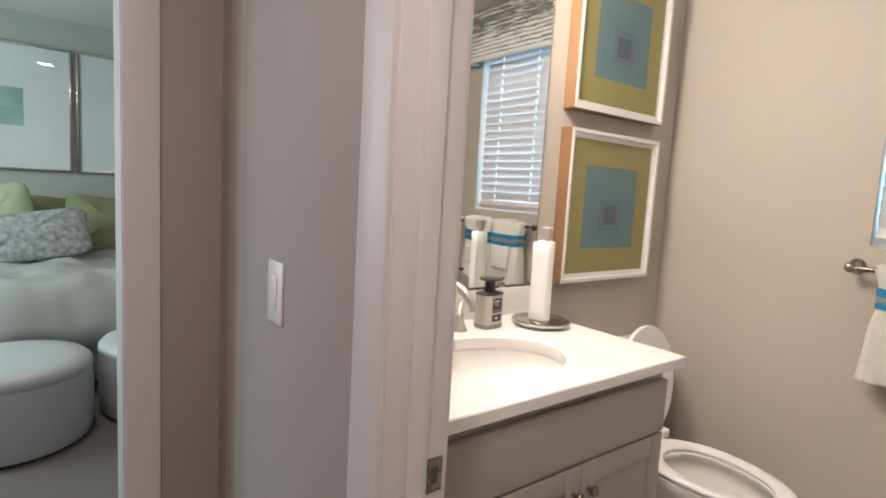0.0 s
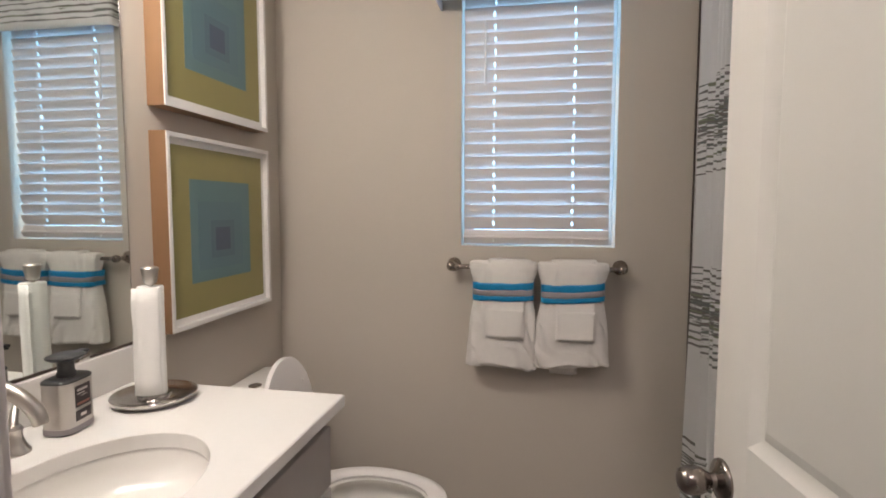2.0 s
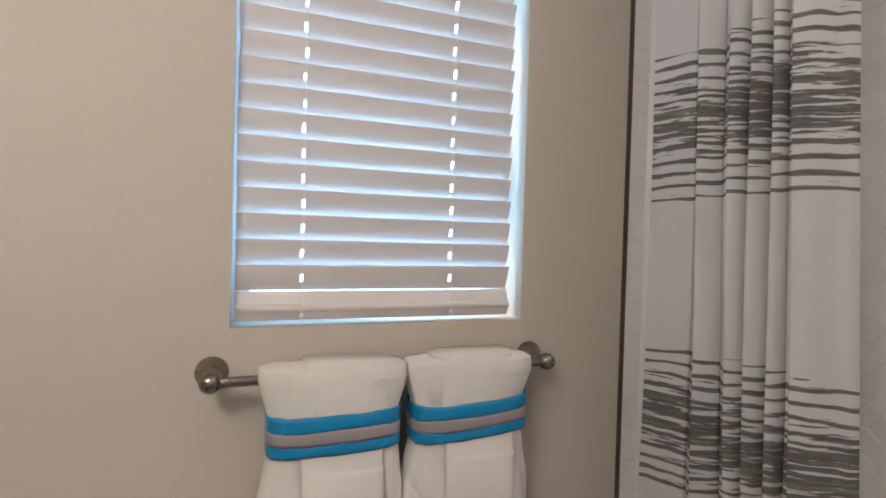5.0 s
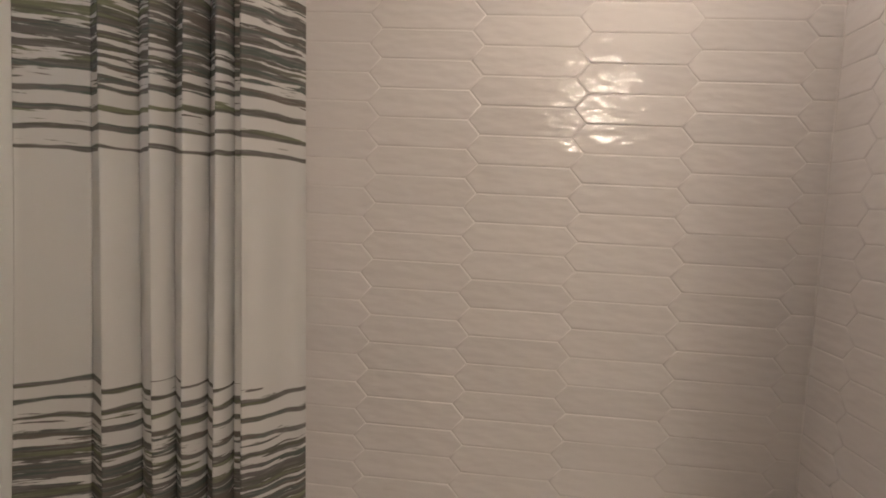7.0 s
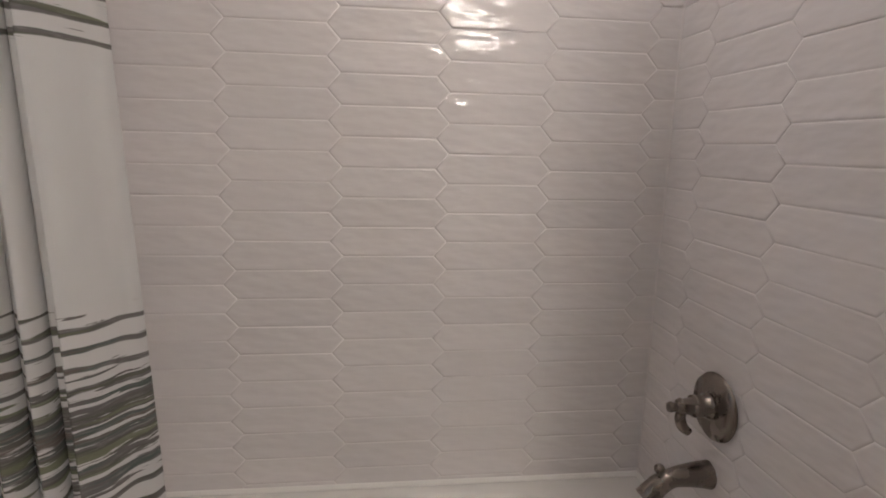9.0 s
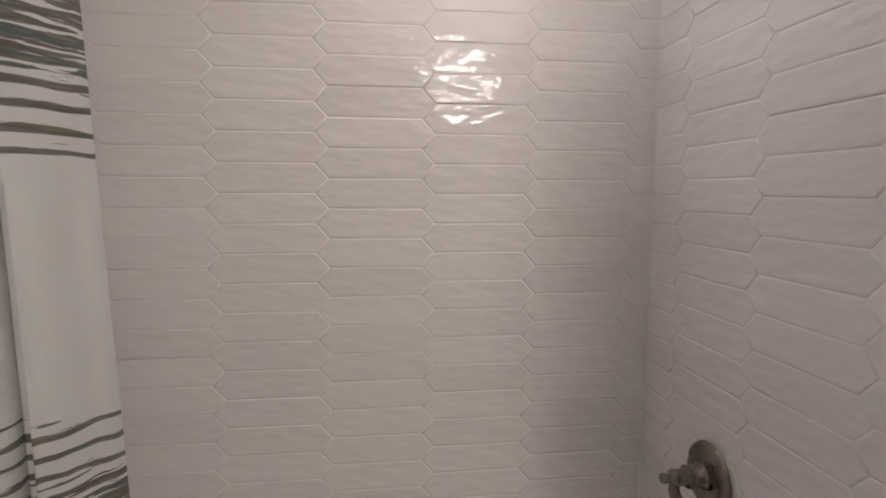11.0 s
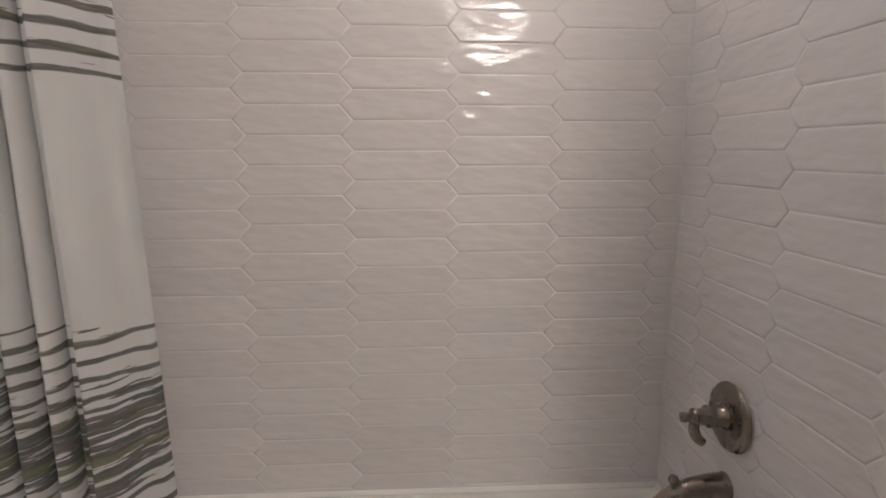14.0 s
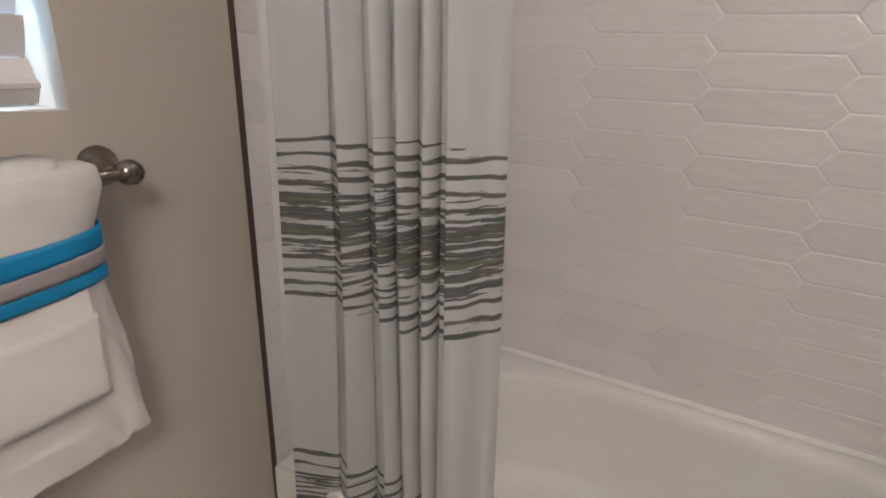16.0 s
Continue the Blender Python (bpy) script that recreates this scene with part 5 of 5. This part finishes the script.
def bedroom():
    def pouf(cx, cy, r, h, seed):
        p = thing("pouf", "pale blue-grey round upholstered pouf at the foot of the bed", "pouf", (cx, cy, 0), "poufs at the foot of the bed")
        bm = bmesh.new()
        lathe(bm, [(0, 0.02), (r - 0.01, 0.02), (r, 0.04), (r + 0.006, 0.12), (r + 0.008, 0.25), (r, h - 0.075), (r - 0.002, h - 0.07)], (cx, cy, 0), "z", 56)
        part("body", bm, M_POUF, p, smooth=60)
        bm = bmesh.new()
        lathe(bm, [(r - 0.002, h - 0.07), (r + 0.004, h - 0.062), (r + 0.002, h - 0.03), (r - 0.02, h - 0.008), (r * 0.7, h), (0, h + 0.004)], (cx, cy, 0), "z", 56)
        part("seat_cushion", bm, M_POUF, p, smooth=60)
        bm = bmesh.new()
        lathe(bm, [(0, 0), (r - 0.03, 0), (r - 0.03, 0.02), (0, 0.02)], (cx, cy, 0), "z", 40)
        part("base", bm, M_BRONZE, p)
    pouf(-0.125, 3.13, 0.335, 0.41, 1)
    pouf(0.585, 3.27, 0.335, 0.41, 2)
    bed = thing("bed", "made bed with a pale rumpled duvet against the grey-green wall", "bed", (0.1, 4.3, 0))
    boxpart("base", (-0.85, 1.05, 3.62, 5.15, 0.06, 0.40), M_DUVET, bed, bevel=0.02)
    bm = bmesh.new()
    nx, ny = 60, 56
    grid = []
    for j in range(ny + 1):
        row = []
        for i in range(nx + 1):
            u, v = -1 + 2 * i / nx, j / ny
            x = 0.1 + 1.02 * u
            y = 3.50 + 1.65 * v
            ex = max(0, (abs(u) - 0.90) / 0.10)
            ey = max(0, (0.10 - v) / 0.10)
            e = min(1, math.hypot(ex, ey))
            z = 0.685 - 0.36 * e ** 2.2
            z += 0.035 * noise.noise(Vector((x * 3, y * 3, 0.3))) + 0.028 * noise.noise(Vector((x * 8 + y * 3, y * 5, 1.7))) + 0.010 * noise.noise(Vector((x * 20, y * 16, 4.1)))
            row.append(bm.verts.new((x + 0.01 * noise.noise(Vector((y * 6, z * 4, 5))), y + 0.02 * noise.noise(Vector((x * 7, z * 5, 2))) * (ey > 0), z)))
        grid.append(row)
    for j in range(ny):
        for i in range(nx):
            bm.faces.new((grid[j][i], grid[j][i + 1], grid[j + 1][i + 1], grid[j + 1][i]))
    o = part("duvet", bm, M_DUVET, bed, smooth=180)
    md = o.modifiers.new("thickness", "SOLIDIFY")
    md.thickness = 0.02
    for x in (-0.75, 0.95):
        for y in (3.7, 5.05):
            boxpart("leg", (x - 0.03, x + 0.03, y - 0.03, y + 0.03, 0, 0.06), M_BRONZE, bed)
    pillow("throw_pillow", "speckled grey woven lumbar pillow propped on the bed", -0.06, 4.42, 0.845, 0.74, 0.37, 0.15, -28, -8, M_SPECKLE)
    pillow("pillow", "olive green cotton pillow leaning beside the speckled one", 0.42, 4.75, 0.90, 0.56, 0.46, 0.17, -22, 6, M_OLIVEPILLOW, "green pillows")
    pillow("pillow", "pale green cotton pillow leaning behind the speckled one", -0.22, 4.72, 0.945, 0.46, 0.48, 0.16, -20, -14, M_GREENPILLOW, "green pillows")
    pillow("pillow", "olive green cotton pillow at the back, sunk low", 0.16, 4.95, 0.90, 0.60, 0.40, 0.16, -16, 4, M_OLIVEPILLOW, "green pillows")
    for k, (xa, xb) in enumerate(((-0.62, 0.236), (0.262, 1.12))):
        fr = thing("framed_art", "pale framed watercolour with a wide mat above the bed" if k == 0 else "pale framed picture with a wide mat above the bed", "picture", ((xa + xb) / 2, 5.2, 1.27), "framed pictures above the bed")
        z0, z1, y0 = 1.275, 2.215, 5.165
        for q in ((xa, xa + 0.018, y0, 5.199, z0, z1), (xb - 0.018, xb, y0, 5.199, z0, z1), (xa + 0.018, xb - 0.018, y0, 5.199, z0, z0 + 0.018), (xa + 0.018, xb - 0.018, y0, 5.199, z1 - 0.018, z1)):
            boxpart("frame_side", q, M_STEEL, fr, "silver frame side", bevel=0.002)
        boxpart("matboard", (xa + 0.018, xb - 0.018, 5.178, 5.190, z0 + 0.018, z1 - 0.018), M_MATBOARD, fr)
        boxpart("print", (xa + 0.30, xa + 0.556, 5.1768, 5.178, z0 + 0.33, z0 + 0.61), M_PRINT, fr, "green watercolour print")
        g = boxpart("glass", (xa + 0.018, xb - 0.018, 5.170, 5.173, z0 + 0.018, z1 - 0.018), M_GLASS, fr)
        g.visible_shadow = False


bedroom()


structure("trim_corner_caulk", [(TX - 0.002, TX + 0.001, TY - 0.002, TY + 0.001, RIM, TOP - 0.001)], M_GROUT, "white caulk in the corner of the tile")
structure("trim_corner_caulk_window", [(TXE - 0.001, TXE + 0.002, TY - 0.002, TY + 0.001, RIM, TOP - 0.001)], M_GROUT, "white caulk in the corner of the tile")


# ---- tiles, piece by piece ----
PITCH_U, PITCH_Z, FLAT, POINT = 0.2593, 0.0731, 0.2275, 0.0325
GAP = 0.0012


def clip_poly(poly, axis, limit, keep_less):
    out = []
    n = len(poly)
    for i in range(n):
        a, b = poly[i], poly[(i + 1) % n]
        ina = a[axis] <= limit if keep_less else a[axis] >= limit
        inb = b[axis] <= limit if keep_less else b[axis] >= limit
        if ina:
            out.append(a)
        if ina != inb:
            t = (limit - a[axis]) / (b[axis] - a[axis])
            out.append((a[0] + t * (b[0] - a[0]), a[1] + t * (b[1] - a[1])))
    return out


def inset(poly, d):
    """Poly inset by d; for convex, anticlockwise outlines."""
    n = len(poly)
    out = []
    for i in range(n):
        p0, p1, p2 = Vector(poly[i - 1]), Vector(poly[i]), Vector(poly[(i + 1) % n])
        e0, e1 = (p1 - p0).normalized(), (p2 - p1).normalized()
        n0, n1 = Vector((-e0.y, e0.x)), Vector((-e1.y, e1.x))
        k = 1 + n0.dot(n1)
        out.append(tuple(p1 + (n0 + n1) * (d / max(k, 0.3))))
    return out


def tile_mesh(poly, place):
    """place(u, depth, z) to local metres."""
    rings = [(0.0, -0.004), (0.0, -0.0012), (0.0016, -0.0005), (0.0042, 0.0)]
    verts, faces = [], []
    n = len(poly)
    for d, h in rings:
        q = inset(poly, GAP / 2 + d)
        verts += [place(u, h, z) for u, z in q]
    for r in range(len(rings) - 1):
        for i in range(n):
            j = (i + 1) % n
            faces.append((r * n + i, r * n + j, (r + 1) * n + j, (r + 1) * n + i))
    faces.append(tuple((len(rings) - 1) * n + i for i in range(n)))
    me = bpy.data.meshes.new("tile")
    me.from_pydata(verts, [], faces)
    me.materials.append(M_GLAZE)
    for p in me.polygons:
        p.use_smooth = len(p.vertices) == 4
    return me


def tile_wall(name, label, u_mid, z_ref, u0, u1, face, axis, out):
    """Picket tiles in columns of half-tile steps. axis: the wall's normal; out: +1 or -1 off the wall."""
    back = face - out * 0.0014
    if axis == "y":
        dims = (u0, u1, *sorted((back, face - out * 0.010)), RIM - 0.01, TOP)
    else:
        dims = (*sorted((back, face - out * 0.010)), u0, u1, RIM - 0.01, TOP)
    w = boxpart(name, dims, M_GROUT, None, label, kind="structure")
    cache = {}
    k0, k1 = math.floor((u0 - u_mid) / PITCH_U) - 1, math.ceil((u1 - u_mid) / PITCH_U) + 1
    for k in range(k0, k1 + 1):
        uc = u_mid + PITCH_U * k
        zr = z_ref + (0.5 * PITCH_Z if k % 2 else 0.0)
        for j in range(-40, 40):
            zc = zr + PITCH_Z * (j + 0.5)
            hh = PITCH_Z / 2
            if zc - hh > TOP - 0.004 or zc + hh < RIM + 0.004:
                continue
            poly = [(uc - FLAT / 2 - POINT, zc), (uc - FLAT / 2, zc - hh), (uc + FLAT / 2, zc - hh), (uc + FLAT / 2 + POINT, zc), (uc + FLAT / 2, zc + hh), (uc - FLAT / 2, zc + hh)]
            for ax, lim, less in ((0, u0, False), (0, u1, True), (1, RIM, False), (1, TOP, True)):
                poly = clip_poly(poly, ax, lim, less)
                if len(poly) < 3:
                    break
            if len(poly) < 3:
                continue
            area = 0.5 * sum(poly[i][0] * poly[(i + 1) % len(poly)][1] - poly[(i + 1) % len(poly)][0] * poly[i][1] for i in range(len(poly)))
            if area < 0.00012:
                continue
            rel = [(u - uc, z - zc) for u, z in poly]
            clean = [p for i, p in enumerate(rel) if math.hypot(p[0] - rel[i - 1][0], p[1] - rel[i - 1][1]) > 0.004]
            if len(clean) < 3:
                continue
            key = tuple((round(a, 4), round(b, 4)) for a, b in clean)
            if key not in cache:
                if axis == "y":
                    cache[key] = tile_mesh(clean, (lambda u, h, z: (u, out * h, z)))
                else:
                    cache[key] = tile_mesh(clean, (lambda u, h, z: (out * h, u, z)))
                bm_ = bmesh.new()
                bm_.from_mesh(cache[key])
                bmesh.ops.recalc_face_normals(bm_, faces=bm_.faces)
                bm_.to_mesh(cache[key])
                bm_.free()
            o = new("tile", cache[key])
            o.parent = w
            off = random.uniform(-0.0005, 0.0005)
            o.location = (uc, face + out * off, zc) if axis == "y" else (face + out * off, uc, zc)
            t1, t2 = random.gauss(0, 0.0022), random.gauss(0, 0.0016)
            o.rotation_euler = (t1, 0, t2) if axis == "y" else (0, t1, t2)


tile_wall("wall_tile_back", "glossy white handmade picket tiles along the tub's back wall", 1.497, 1.967, TX, TXE, TY, "y", 1)
tile_wall("wall_tile_faucet", "glossy white handmade picket tiles on the faucet end wall", -0.749, 1.967, TY, EDGE_F, TX, "x", 1)
tile_wall("wall_tile_window", "glossy white handmade picket tiles on the window end wall", -0.749, 1.967, TY, EDGE, TXE, "x", -1)
